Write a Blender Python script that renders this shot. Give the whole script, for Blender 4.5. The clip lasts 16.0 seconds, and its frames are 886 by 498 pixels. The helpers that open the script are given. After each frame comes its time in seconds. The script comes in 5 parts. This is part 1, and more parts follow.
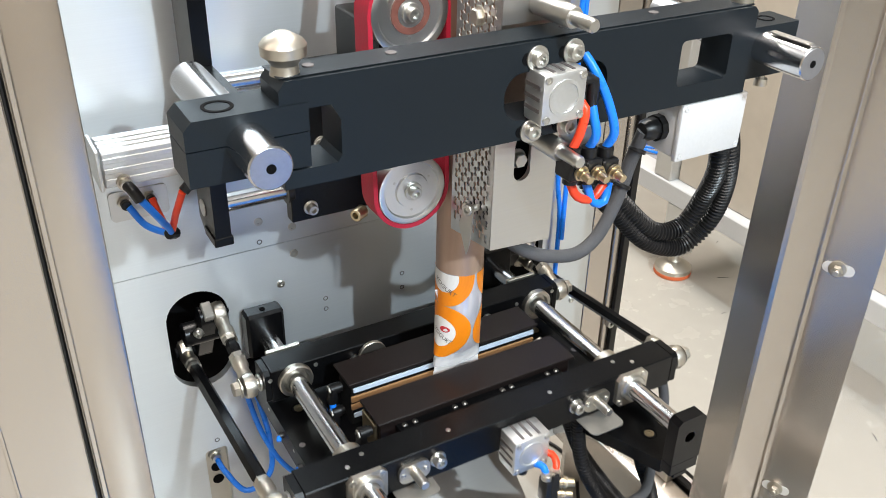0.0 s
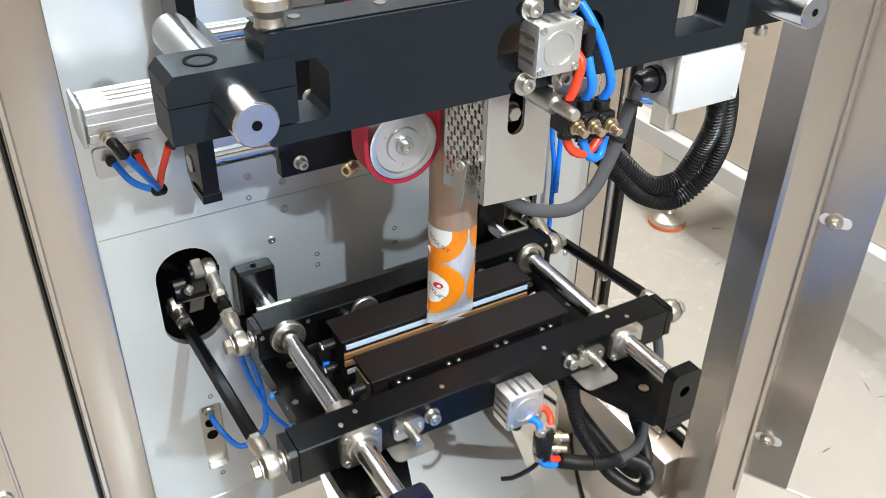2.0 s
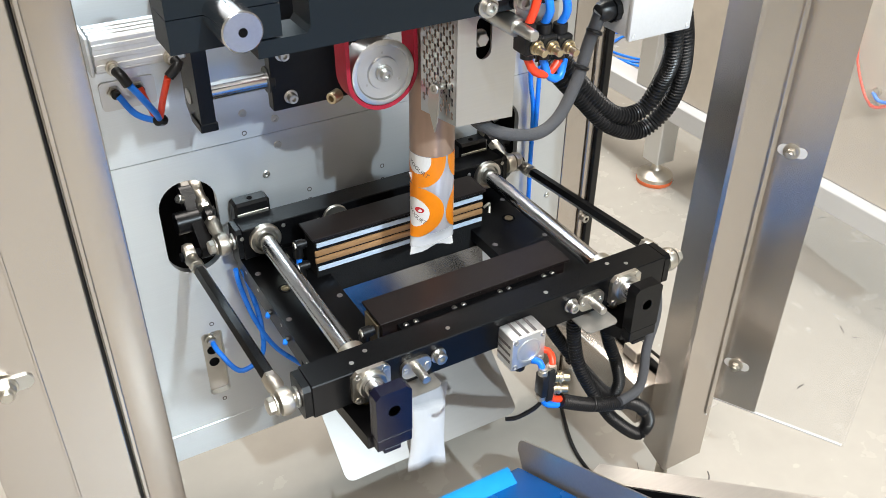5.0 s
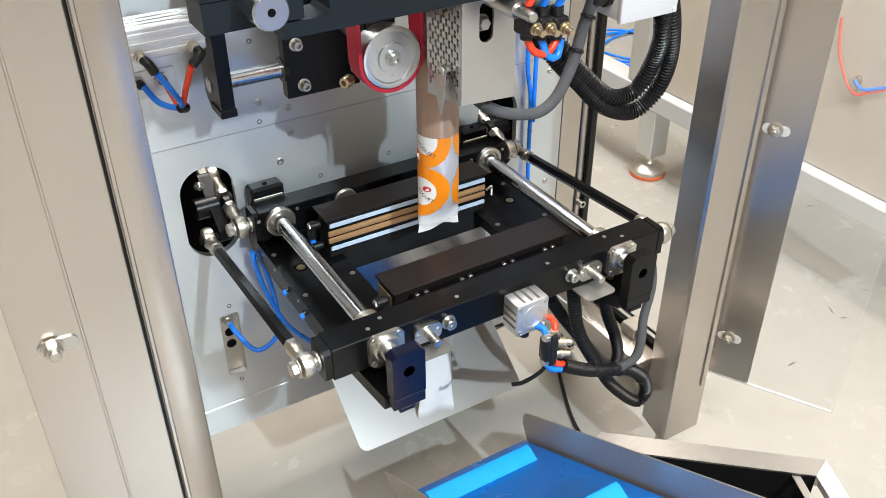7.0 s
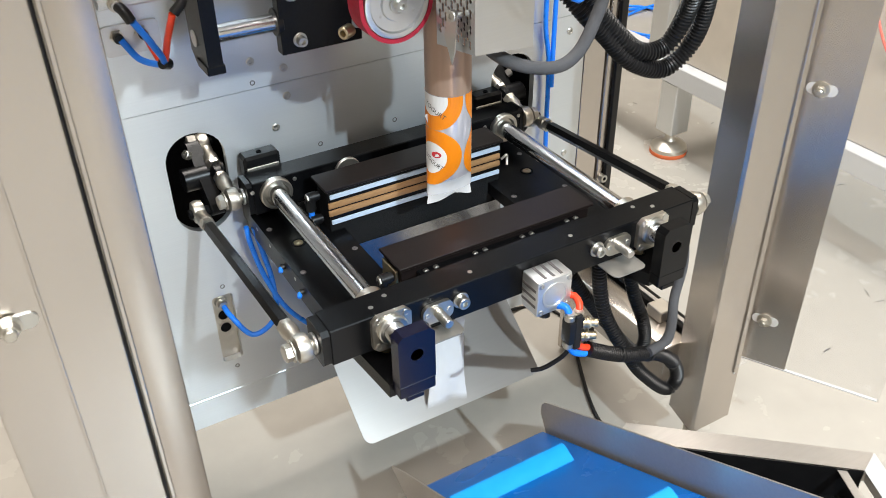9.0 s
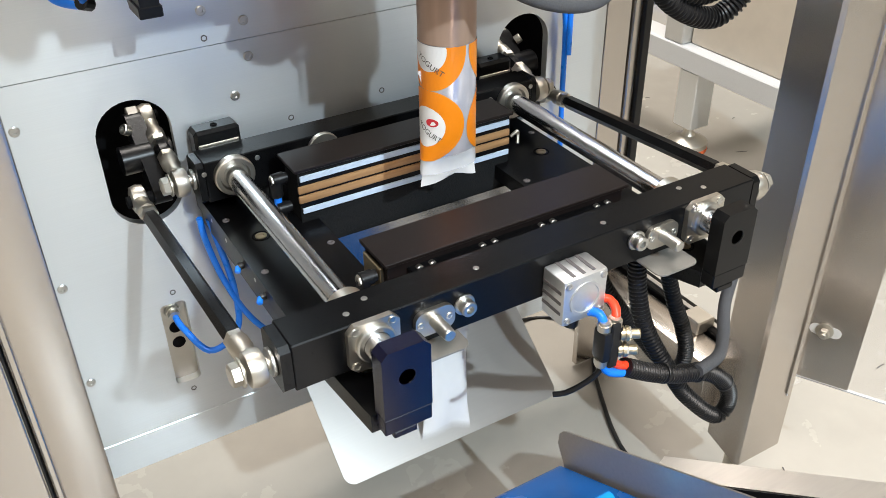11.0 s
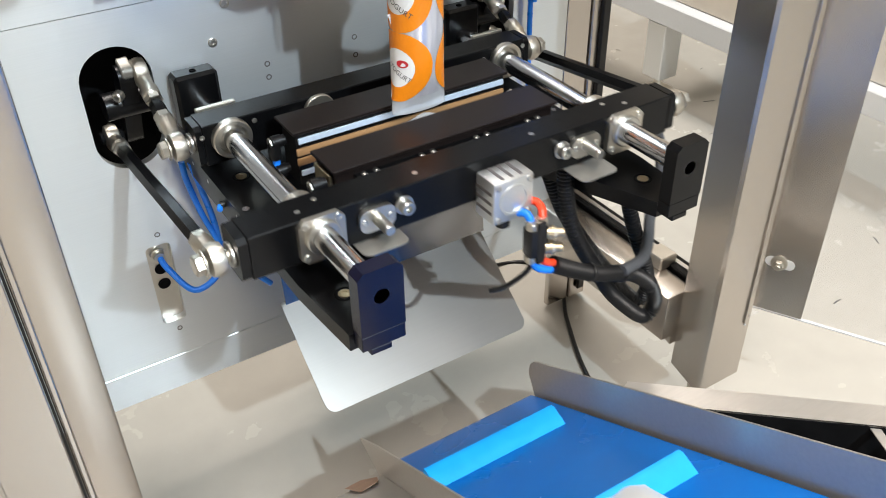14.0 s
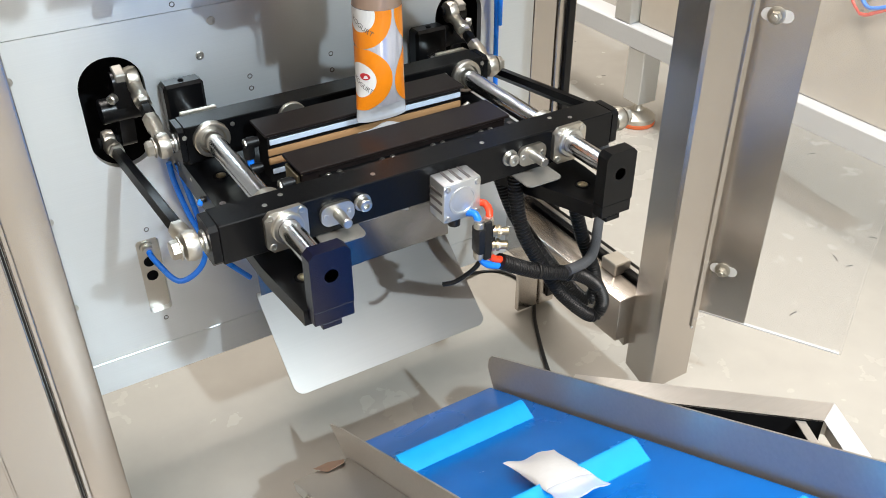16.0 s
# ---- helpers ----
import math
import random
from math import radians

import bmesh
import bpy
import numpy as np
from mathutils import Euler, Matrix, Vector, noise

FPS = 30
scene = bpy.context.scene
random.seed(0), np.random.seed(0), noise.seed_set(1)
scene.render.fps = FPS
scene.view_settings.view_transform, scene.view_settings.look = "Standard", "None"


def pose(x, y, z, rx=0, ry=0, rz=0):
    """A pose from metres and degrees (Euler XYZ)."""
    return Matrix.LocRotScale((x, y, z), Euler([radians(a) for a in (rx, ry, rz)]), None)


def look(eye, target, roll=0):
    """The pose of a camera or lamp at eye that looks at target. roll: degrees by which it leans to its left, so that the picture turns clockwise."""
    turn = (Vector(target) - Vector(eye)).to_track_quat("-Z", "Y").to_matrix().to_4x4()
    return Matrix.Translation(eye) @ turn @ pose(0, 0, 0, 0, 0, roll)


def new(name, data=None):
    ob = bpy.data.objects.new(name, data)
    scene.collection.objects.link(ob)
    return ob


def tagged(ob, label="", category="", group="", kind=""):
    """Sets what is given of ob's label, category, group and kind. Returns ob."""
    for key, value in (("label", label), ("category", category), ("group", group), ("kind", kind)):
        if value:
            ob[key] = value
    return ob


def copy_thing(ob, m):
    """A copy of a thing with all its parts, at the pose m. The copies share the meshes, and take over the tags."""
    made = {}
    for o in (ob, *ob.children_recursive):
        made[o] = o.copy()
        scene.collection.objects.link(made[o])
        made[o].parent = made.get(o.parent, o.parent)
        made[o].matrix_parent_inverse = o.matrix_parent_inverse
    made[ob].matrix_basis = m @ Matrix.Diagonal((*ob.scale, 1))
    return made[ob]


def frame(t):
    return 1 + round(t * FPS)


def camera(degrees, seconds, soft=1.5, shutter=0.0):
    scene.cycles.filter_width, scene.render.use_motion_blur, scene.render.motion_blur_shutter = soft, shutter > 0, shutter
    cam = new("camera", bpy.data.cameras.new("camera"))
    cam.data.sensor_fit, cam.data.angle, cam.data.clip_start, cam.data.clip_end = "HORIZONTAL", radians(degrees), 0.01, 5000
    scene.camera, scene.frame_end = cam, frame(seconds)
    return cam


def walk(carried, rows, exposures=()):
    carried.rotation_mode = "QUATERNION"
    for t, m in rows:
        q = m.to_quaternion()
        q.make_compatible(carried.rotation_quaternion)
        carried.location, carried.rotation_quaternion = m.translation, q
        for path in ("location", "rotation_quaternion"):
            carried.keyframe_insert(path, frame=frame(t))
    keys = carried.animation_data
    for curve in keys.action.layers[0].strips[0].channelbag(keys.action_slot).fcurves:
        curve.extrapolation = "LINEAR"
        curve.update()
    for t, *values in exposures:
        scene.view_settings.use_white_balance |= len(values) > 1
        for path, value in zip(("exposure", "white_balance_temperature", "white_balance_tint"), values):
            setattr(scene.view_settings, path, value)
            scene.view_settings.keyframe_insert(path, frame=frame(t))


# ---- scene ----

ROD_Z = 0.61  # height of the guide rods' axes over the floor; builders below count z from there

# ---- camera ----
cam = camera(53.0, 16.0, soft=0.6, shutter=0.4)
walk(cam, [
    (0, pose(-0.4876, -1.0167, 1.3451, 59.72, -1.19, -29.58)),
    (0.5, pose(-0.4888, -1.0108, 1.3453, 58.54, -1.29, -29.92)),
    (1, pose(-0.4854, -1.0061, 1.3425, 57.69, -1.33, -30.02)),
    (1.5, pose(-0.4808, -1.0022, 1.3414, 57.04, -1.27, -30.06)),
    (2, pose(-0.4780, -1.0020, 1.3416, 56.53, -1.11, -30.11)),
    (2.5, pose(-0.4768, -1.0016, 1.3412, 56.10, -1.02, -30.16)),
    (3, pose(-0.4782, -0.9998, 1.3395, 55.48, -1.03, -30.20)),
    (3.5, pose(-0.4769, -1.0052, 1.3310, 55.10, -0.93, -29.90)),
    (4, pose(-0.4750, -1.0466, 1.3283, 54.96, -0.77, -29.46)),
    (6.5, pose(-0.5667, -1.1719, 1.3285, 56.38, -0.03, -31.12)),
    (7, pose(-0.5664, -1.1869, 1.3293, 56.19, 0.22, -30.92)),
    (7.5, pose(-0.5737, -1.1965, 1.3240, 55.99, 0.35, -30.71)),
    (8, pose(-0.5764, -1.2042, 1.3247, 55.73, 0.41, -30.48)),
    (8.5, pose(-0.5792, -1.2024, 1.3224, 55.49, 0.53, -30.51)),
    (9, pose(-0.5239, -1.1124, 1.2417, 55.64, 0.74, -30.47)),
    (11.5, pose(-0.4304, -0.9517, 1.0858, 56.69, 0.80, -30.91)),
    (12, pose(-0.4263, -0.9533, 1.0844, 56.25, 0.89, -31.13)),
    (12.5, pose(-0.4302, -0.9531, 1.0857, 55.54, 0.83, -31.41)),
    (13, pose(-0.4314, -0.9587, 1.0837, 54.43, 0.94, -31.81)),
    (13.5, pose(-0.4412, -0.9789, 1.0912, 54.18, 0.89, -32.18)),
    (14, pose(-0.4599, -1.0106, 1.0929, 54.23, 0.79, -32.41)),
    (14.5, pose(-0.4576, -1.0544, 1.1078, 54.67, 0.59, -32.36)),
    (15, pose(-0.4513, -1.1033, 1.1154, 55.14, 0.32, -31.98)),
    (15.5, pose(-0.4585, -1.1304, 1.1190, 55.58, 0.24, -31.66)),
    (16, pose(-0.4607, -1.1370, 1.1227, 55.93, 0.19, -31.19)),
])

# ---- light ----
world = bpy.data.worlds.new("hall_air")
world.use_nodes = True
world.node_tree.nodes["Background"].inputs[0].default_value = (0.80, 0.84, 0.90, 1)
world.node_tree.nodes["Background"].inputs[1].default_value = 0.35
scene.world = world


def area_lamp(x, y, z, sx, sy, watts, colour, target):
    data = bpy.data.lights.new("unseen_area_lamp", "AREA")
    data.shape, data.size, data.size_y, data.energy, data.color = "RECTANGLE", sx, sy, watts, colour
    ob = new("unseen_area_lamp", data)
    ob.matrix_world = look((x, y, z), target)
    return ob


# cool key, placed by the fall of the sharp shadows
area_lamp(0.38, -4.7, 3.86, 0.10, 0.10, 270, (0.77, 0.91, 1.0), (0.0, -0.2, 0.5))
# two warm fills without a known source, added to lift front and inside
area_lamp(-0.9, -2.3, 3.9, 1.4, 1.4, 145, (1.0, 0.92, 0.86), (0.2, -1.0, 0.0))
area_lamp(0.4, 0.6, 4.0, 1.4, 1.4, 62, (1.0, 0.94, 0.88), (0.3, 0.2, 0.0))
# lamp behind the machine, inferred from the bright floor on the right
area_lamp(1.05, 1.3, 4.0, 1.4, 1.4, 150, (1.0, 0.935, 0.865), (0.95, 0.7, 0.0))


# ---- materials ----
def mat(name, colour, rough=0.5, metal=0.0, grain=0.0, grain_scale=(40, 40, 40), bump=0.0, spread=0.12, stains=0.0, alpha=1.0, coat=0.0, transmission=0.0, ior=1.45, spec=0.5, brushed="", aniso=0.0):
    m = bpy.data.materials.new(name)
    m.use_nodes = True
    nt = m.node_tree
    b = nt.nodes["Principled BSDF"]
    b.inputs["Roughness"].default_value = rough
    b.inputs["Metallic"].default_value = metal
    b.inputs["Coat Weight"].default_value = coat
    b.inputs["Transmission Weight"].default_value = transmission
    b.inputs["IOR"].default_value = ior
    b.inputs["Alpha"].default_value = alpha
    b.inputs["Specular IOR Level"].default_value = spec
    tc = nt.nodes.new("ShaderNodeTexCoord")
    mp = nt.nodes.new("ShaderNodeMapping")
    mp.inputs["Scale"].default_value = grain_scale
    nt.links.new(tc.outputs["Object"], mp.inputs[0])
    fine = nt.nodes.new("ShaderNodeTexNoise")
    fine.inputs["Scale"].default_value = 1.0
    fine.inputs["Detail"].default_value = 6
    nt.links.new(mp.outputs[0], fine.inputs["Vector"])
    big = nt.nodes.new("ShaderNodeTexNoise")
    big.inputs["Scale"].default_value = 5.0
    big.inputs["Detail"].default_value = 4
    nt.links.new(tc.outputs["Object"], big.inputs["Vector"])
    mix = nt.nodes.new("ShaderNodeMix")
    mix.data_type = "FLOAT"
    mix.inputs[0].default_value = 0.4
    nt.links.new(fine.outputs[0], mix.inputs[2])
    nt.links.new(big.outputs[0], mix.inputs[3])
    ramp = nt.nodes.new("ShaderNodeMapRange")
    ramp.inputs["From Min"].default_value, ramp.inputs["From Max"].default_value = 0.3, 0.7
    ramp.inputs["To Min"].default_value, ramp.inputs["To Max"].default_value = 1 - spread, 1 + spread
    nt.links.new(mix.outputs[0], ramp.inputs[0])
    rgb = nt.nodes.new("ShaderNodeVectorMath")
    rgb.operation = "SCALE"
    rgb.inputs[0].default_value = colour
    nt.links.new(ramp.outputs[0], rgb.inputs["Scale"])
    nt.links.new(rgb.outputs[0], b.inputs["Base Color"])
    rr = nt.nodes.new("ShaderNodeMapRange")
    rr.inputs["From Min"].default_value, rr.inputs["From Max"].default_value = 0.3, 0.7
    rr.inputs["To Min"].default_value, rr.inputs["To Max"].default_value = max(0.02, rough - 0.02 - grain), min(1, rough + 0.02 + grain)
    nt.links.new(mix.outputs[0], rr.inputs[0])
    nt.links.new(rr.outputs[0], b.inputs["Roughness"])
    if brushed:
        # brushing lines along one way spread the gloss across them
        b.inputs["Anisotropic"].default_value = aniso
        across = nt.nodes.new("ShaderNodeCombineXYZ")
        across.inputs[2].default_value = 1.0
        spread_dir = across.outputs[0]
        if brushed == "upright":
            geo = nt.nodes.new("ShaderNodeNewGeometry")
            cross = nt.nodes.new("ShaderNodeVectorMath")
            cross.operation = "CROSS_PRODUCT"
            nt.links.new(across.outputs[0], cross.inputs[0])
            nt.links.new(geo.outputs["Normal"], cross.inputs[1])
            spread_dir = cross.outputs[0]
        nt.links.new(spread_dir, b.inputs["Tangent"])
    if bump:
        bp = nt.nodes.new("ShaderNodeBump")
        bp.inputs["Strength"].default_value = bump
        bp.inputs["Distance"].default_value = 0.002
        nt.links.new(fine.outputs[0], bp.inputs["Height"])
        nt.links.new(bp.outputs[0], b.inputs["Normal"])
    return m


BRUSHED_V = mat("brushed_stainless_upright", (0.56, 0.515, 0.47), 0.27, 0.96, -0.018, (1500, 1500, 5), 0.0, 0.012, brushed="upright", aniso=0.45)
BRUSHED_H = mat("brushed_stainless_plate", (0.67, 0.70, 0.72), 0.33, 0.74, -0.012, (5, 900, 900), 0.0, 0.03, brushed="level", aniso=0.66)
SHEET = mat("stainless_sheet", (0.58, 0.575, 0.565), 0.32, 0.96, 0.015, (12, 500, 500), 0.004, 0.03)
BLACK = mat("black_anodised", (0.0030, 0.0031, 0.0036), 0.30, 0.0, 0.03, (900, 900, 900), 0.02, 0.25, spec=0.27)
# black coating; a brownish sheen is painted in by the raised base
JAWBLK = mat("black_jaw_brown_sheen", (0.0125, 0.0088, 0.0082), 0.33, 0.0, 0.03, (1200, 1200, 1200), 0.03, 0.25, spec=0.34)
# black anodising; the blue belt's reflection is mixed into the base colour
INKBLK = mat("black_anodised_belt_tint", (0.0024, 0.0030, 0.0170), 0.24, 0.0, 0.03, (900, 900, 900), 0.02, 0.25, spec=0.5)
CHROME = mat("ground_chrome_rod", (0.64, 0.64, 0.65), 0.20, 1.0, 0.0, (30, 30, 30), 0.0, 0.03)
STEEL = mat("bright_steel", (0.58, 0.57, 0.54), 0.36, 1.0, 0.02, (60, 60, 60), 0.0, 0.05)
NICKEL = mat("nickel_plated", (0.60, 0.565, 0.50), 0.39, 1.0, 0.02, (60, 60, 60), 0.0, 0.05)
BRASS = mat("plated_brass", (0.55, 0.46, 0.31), 0.36, 1.0, 0.02, (60, 60, 60), 0.0, 0.06)
ALU = mat("satin_aluminium", (0.64, 0.645, 0.64), 0.40, 0.85, 0.03, (300, 300, 300), 0.01, 0.05)
ALU_TURNED = mat("turned_aluminium", (0.70, 0.70, 0.69), 0.33, 1.0, 0.01, (40, 40, 40), 0.0, 0.03)
RED_RUBBER = mat("red_rubber_belt", (0.42, 0.012, 0.035), 0.55, 0.0, 0.05, (300, 300, 300), 0.15, 0.15)
BLACK_RUBBER = mat("black_plastic", (0.0065, 0.0065, 0.0072), 0.36, 0.0, 0.06, (400, 400, 400), 0.05, 0.3, spec=0.45)
GREY_SLEEVE = mat("grey_braided_sleeve", (0.075, 0.075, 0.08), 0.75, 0.0, 0.05, (900, 900, 900), 0.5, 0.3)
BLUE_TUBE = mat("blue_air_tube", (0.012, 0.20, 0.84), 0.30, 0.0, 0.04, (80, 80, 80), 0.0, 0.1)
RED_TUBE = mat("orange_red_air_tube", (0.82, 0.06, 0.02), 0.30, 0.0, 0.04, (80, 80, 80), 0.0, 0.1)
WHITE_BOX = mat("white_plastic", (0.56, 0.565, 0.57), 0.48, 0.0, 0.04, (300, 300, 300), 0.03, 0.04)
BELT = mat("blue_conveyor_belt", (0.003, 0.150, 0.56), 0.26, 0.0, 0.03, (9, 9, 9), 0.003, 0.06)
FLIGHT = mat("light_blue_flight", (0.008, 0.36, 0.90), 0.45, 0.0, 0.05, (60, 60, 60), 0.03, 0.08)
GUIDE = mat("mirror_guide_sheet", (0.31, 0.31, 0.32), 0.18, 0.97, 0.0, (6, 300, 300), 0.0, 0.03)
# light fill that stands for the bright floor seen through a slot
EDGE = mat("bright_slot_fill", (0.80, 0.79, 0.77), 0.35, 0.5, 0.02, (60, 60, 60), 0.0, 0.03)
PAPER = mat("brown_torn_paper", (0.30, 0.19, 0.13), 0.7, 0.0, 0.05, (60, 60, 60), 0.2, 0.2)
FLOOR = mat("epoxy_floor", (0.385, 0.362, 0.322), 0.27, 0.0, -0.012, (18, 18, 18), 0.0, 0.05)
TAN = mat("brown_seal_strip", (0.34, 0.19, 0.085), 0.5, 0.0, 0.06, (12, 300, 300), 0.1, 0.3)
SILICONE = mat("pale_blue_strip", (0.50, 0.60, 0.74), 0.4, 0.0, 0.05, (100, 100, 100), 0.0, 0.06)
DARKBLOCK = mat("dark_rough_insulation", (0.008, 0.0085, 0.009), 0.8, 0.0, 0.05, (400, 400, 400), 0.5, 0.3, spec=0.2)
ORANGE_INK = mat("orange_print", (0.86, 0.25, 0.008), 0.35, 0.0, 0.04, (60, 60, 60), 0.0, 0.06)
WHITE_INK = mat("white_print", (0.80, 0.79, 0.78), 0.4, 0.0, 0.04, (60, 60, 60), 0.0, 0.05)
RED_INK = mat("red_print", (0.55, 0.03, 0.04), 0.4)
GREY_INK = mat("dark_print", (0.10, 0.09, 0.09), 0.5)
TUBE_STEEL = mat("film_covered_tube", (0.66, 0.66, 0.73), 0.20, 0.45, 0.06, (120, 120, 12), 0.10, 0.12)
TUBE_BROWN = mat("film_covered_tube_upper", (0.42, 0.29, 0.22), 0.34, 0.35, 0.06, (90, 90, 10), 0.06, 0.14)
POWDER = mat("white_powder_bag", (0.74, 0.735, 0.73), 0.42, 0.0, 0.06, (90, 90, 90), 0.20, 0.05)
FILM = mat("clear_film", (0.80, 0.82, 0.86), 0.20, 0.0, 0.05, (90, 90, 30), 0.2, 0.05, alpha=0.45)
CLEAR = mat("clear_panel", (0.62, 0.60, 0.56), 0.06, 0.0, 0.02, (10, 10, 10), 0.0, 0.03, alpha=0.13)
RAIL = mat("bare_steel_plate", (0.54, 0.50, 0.455), 0.42, 0.62, 0.03, (20, 200, 200), 0.005, 0.07)
SATIN_END = mat("faced_steel_end", (0.42, 0.44, 0.50), 0.34, 0.95, 0.03, (300, 300, 300), 0.02, 0.06)
CHUTE = mat("satin_chute_sheet", (0.48, 0.455, 0.43), 0.34, 0.90, -0.016, (6, 400, 400), 0.0, 0.02, brushed="level", aniso=0.5)
BEIGE = mat("beige_wall", (0.55, 0.49, 0.41), 0.6, 0.0, 0.05, (20, 20, 20), 0.05, 0.06)
FOOT_RED = mat("orange_rubber_foot", (0.62, 0.13, 0.04), 0.6, 0.0, 0.05, (100, 100, 100), 0.1, 0.15)
# near black that stands for the shade in holes, slots and hollows
SHADE_DARK = mat("shaded_hollow", (0.005, 0.005, 0.0055), 0.7, 0.0, 0.05, (50, 50, 50), 0.0, 0.3, spec=0.06)
# black anodising, base lifted to teal for the cool reflection on the beam
BEAMBLK = mat("black_anodised_cool_sheen", (0.0095, 0.0135, 0.0175), 0.38, 0.0, 0.03, (900, 900, 900), 0.03, 0.2, spec=0.22)
SEAL_BROWN = mat("brown_bearing_seal", (0.16, 0.060, 0.045), 0.45, 0.0, 0.04, (200, 200, 200), 0.0, 0.15)
TAB = mat("dull_sheet_tab", (0.30, 0.285, 0.26), 0.5, 0.6, 0.03, (80, 80, 80), 0.0, 0.08)


# ---- building helpers ----
ORIGIN = {}


def thing(name, x, y, z, label, category, group="", kind=""):
    ob = new(name)
    ob.location = (x, y, z + ROD_Z)
    ob.empty_display_size = 0.02
    ORIGIN[ob] = Vector((x, y, z))
    return tagged(ob, label, category, group, kind)


def part(name, bm, material, parent, label="", smooth=True):
    """One mesh under parent; the bmesh counts from the rods' height."""
    o = ORIGIN[parent]
    me = bpy.data.meshes.new(name)
    bmesh.ops.translate(bm, verts=bm.verts, vec=-o)
    bmesh.ops.recalc_face_normals(bm, faces=bm.faces)
    bm.to_mesh(me)
    bm.free()
    me.materials.append(material)
    if smooth:
        me.polygons.foreach_set("use_smooth", [True] * len(me.polygons))
        me.set_sharp_from_angle(angle=radians(32))
    ob = new(name, me)
    ob.parent = parent
    ORIGIN[ob] = o
    return tagged(ob, label)


def solo(name, bm, material, label, category, group="", kind="", smooth=True, at=None):
    """A thing of one mesh."""
    c = Vector(at) if at else Vector((0, 0, 0))
    if at is None:
        xs = [v.co for v in bm.verts]
        c = Vector((sum(v.x for v in xs) / len(xs), sum(v.y for v in xs) / len(xs), min(v.z for v in xs)))
    me = bpy.data.meshes.new(name)
    bmesh.ops.translate(bm, verts=bm.verts, vec=-c)
    bmesh.ops.recalc_face_normals(bm, faces=bm.faces)
    bm.to_mesh(me)
    bm.free()
    me.materials.append(material)
    if smooth:
        me.polygons.foreach_set("use_smooth", [True] * len(me.polygons))
        me.set_sharp_from_angle(angle=radians(32))
    ob = new(name, me)
    ob.location = c + Vector((0, 0, ROD_Z))
    ORIGIN[ob] = c
    return tagged(ob, label, category, group, kind)


def bmn():
    return bmesh.new()


def bx(bm, x0, x1, y0, y1, z0, z1, bev=0.0008, seg=1):
    m = Matrix.Translation(((x0 + x1) / 2, (y0 + y1) / 2, (z0 + z1) / 2)) @ Matrix.Diagonal((abs(x1 - x0), abs(y1 - y0), abs(z1 - z0), 1))
    vs = bmesh.ops.create_cube(bm, size=1, matrix=m)["verts"]
    if bev:
        es = list({e for v in vs for e in v.link_edges})
        bmesh.ops.bevel(bm, geom=es, offset=bev, segments=seg, affect="EDGES", profile=0.5)
    return bm


def along(p0, p1):
    p0, p1 = Vector(p0), Vector(p1)
    d = p1 - p0
    return p0, d.length, d.to_track_quat("Z", "Y").to_matrix().to_4x4()


def lathe(bm, p0, p1, profile, seg=28):
    """Turned shape: profile of (distance along, radius) from p0 towards p1."""
    a, _, r = along(p0, p1)
    m = Matrix.Translation(a) @ r
    rings = []
    for d, q in profile:
        rings.append([bm.verts.new(m @ Vector((q * math.cos(2 * math.pi * i / seg), q * math.sin(2 * math.pi * i / seg), d))) for i in range(seg)])
    for u, v in zip(rings, rings[1:]):
        for i in range(seg):
            bm.faces.new((u[i], u[(i + 1) % seg], v[(i + 1) % seg], v[i]))
    bm.faces.new(rings[0][::-1])
    bm.faces.new(rings[-1])
    return bm


def cyl(bm, p0, p1, r, seg=28, bev=0.0008):
    _, n, _ = along(p0, p1)
    b = min(bev, r * 0.4, n * 0.3)
    return lathe(bm, p0, p1, [(0, r - b), (b, r), (n - b, r), (n, r - b)], seg)


def socket_screw(bm, p, n, r=0.006, h=0.006):
    """Cap screw head with a hexagon socket; p on the surface, n outwards."""
    p, n = Vector(p), Vector(n).normalized()
    return lathe(bm, p, p + n, [(-0.001, r), (h * 0.85, r), (h, r * 0.88), (h, r * 0.52), (h * 0.45, r * 0.45)], 12)


def hexbolt(bm, p, n, r=0.009, h=0.007, washer=True):
    p, n = Vector(p), Vector(n).normalized()
    if washer:
        cyl(bm, p, p + n * 0.0018, r * 1.25, 20, 0.0003)
    return lathe(bm, p + n * 0.0018, p + n, [(0, r), (h * 0.8, r), (h, r * 0.86)], 6)


def poly(bm, pts, axis, a, b, holes=(), bev=0.0):
    """A plate: the outline pts (and holes) in the plane across axis, thick from a to b."""
    def at(u, v, w):
        return {"x": (w, u, v), "y": (u, w, v), "z": (u, v, w)}[axis]
    edges = []
    for loop in (pts, *holes):
        vs = [bm.verts.new(at(u, v, a)) for u, v in loop]
        edges += [bm.edges.new((vs[i], vs[(i + 1) % len(vs)])) for i in range(len(vs))]
    n = {"x": (1, 0, 0), "y": (0, 1, 0), "z": (0, 0, 1)}[axis]
    fs = [f for f in bmesh.ops.triangle_fill(bm, use_beauty=True, edges=edges, normal=n)["geom"] if isinstance(f, bmesh.types.BMFace)]
    ext = bmesh.ops.extrude_face_region(bm, geom=fs)["geom"]
    vs = [g for g in ext if isinstance(g, bmesh.types.BMVert)]
    bmesh.ops.translate(bm, verts=vs, vec=Vector(n) * (b - a))
    return bm


def circle(u, v, r, n=20):
    return [(u + r * math.cos(2 * math.pi * i / n), v + r * math.sin(2 * math.pi * i / n)) for i in range(n)]


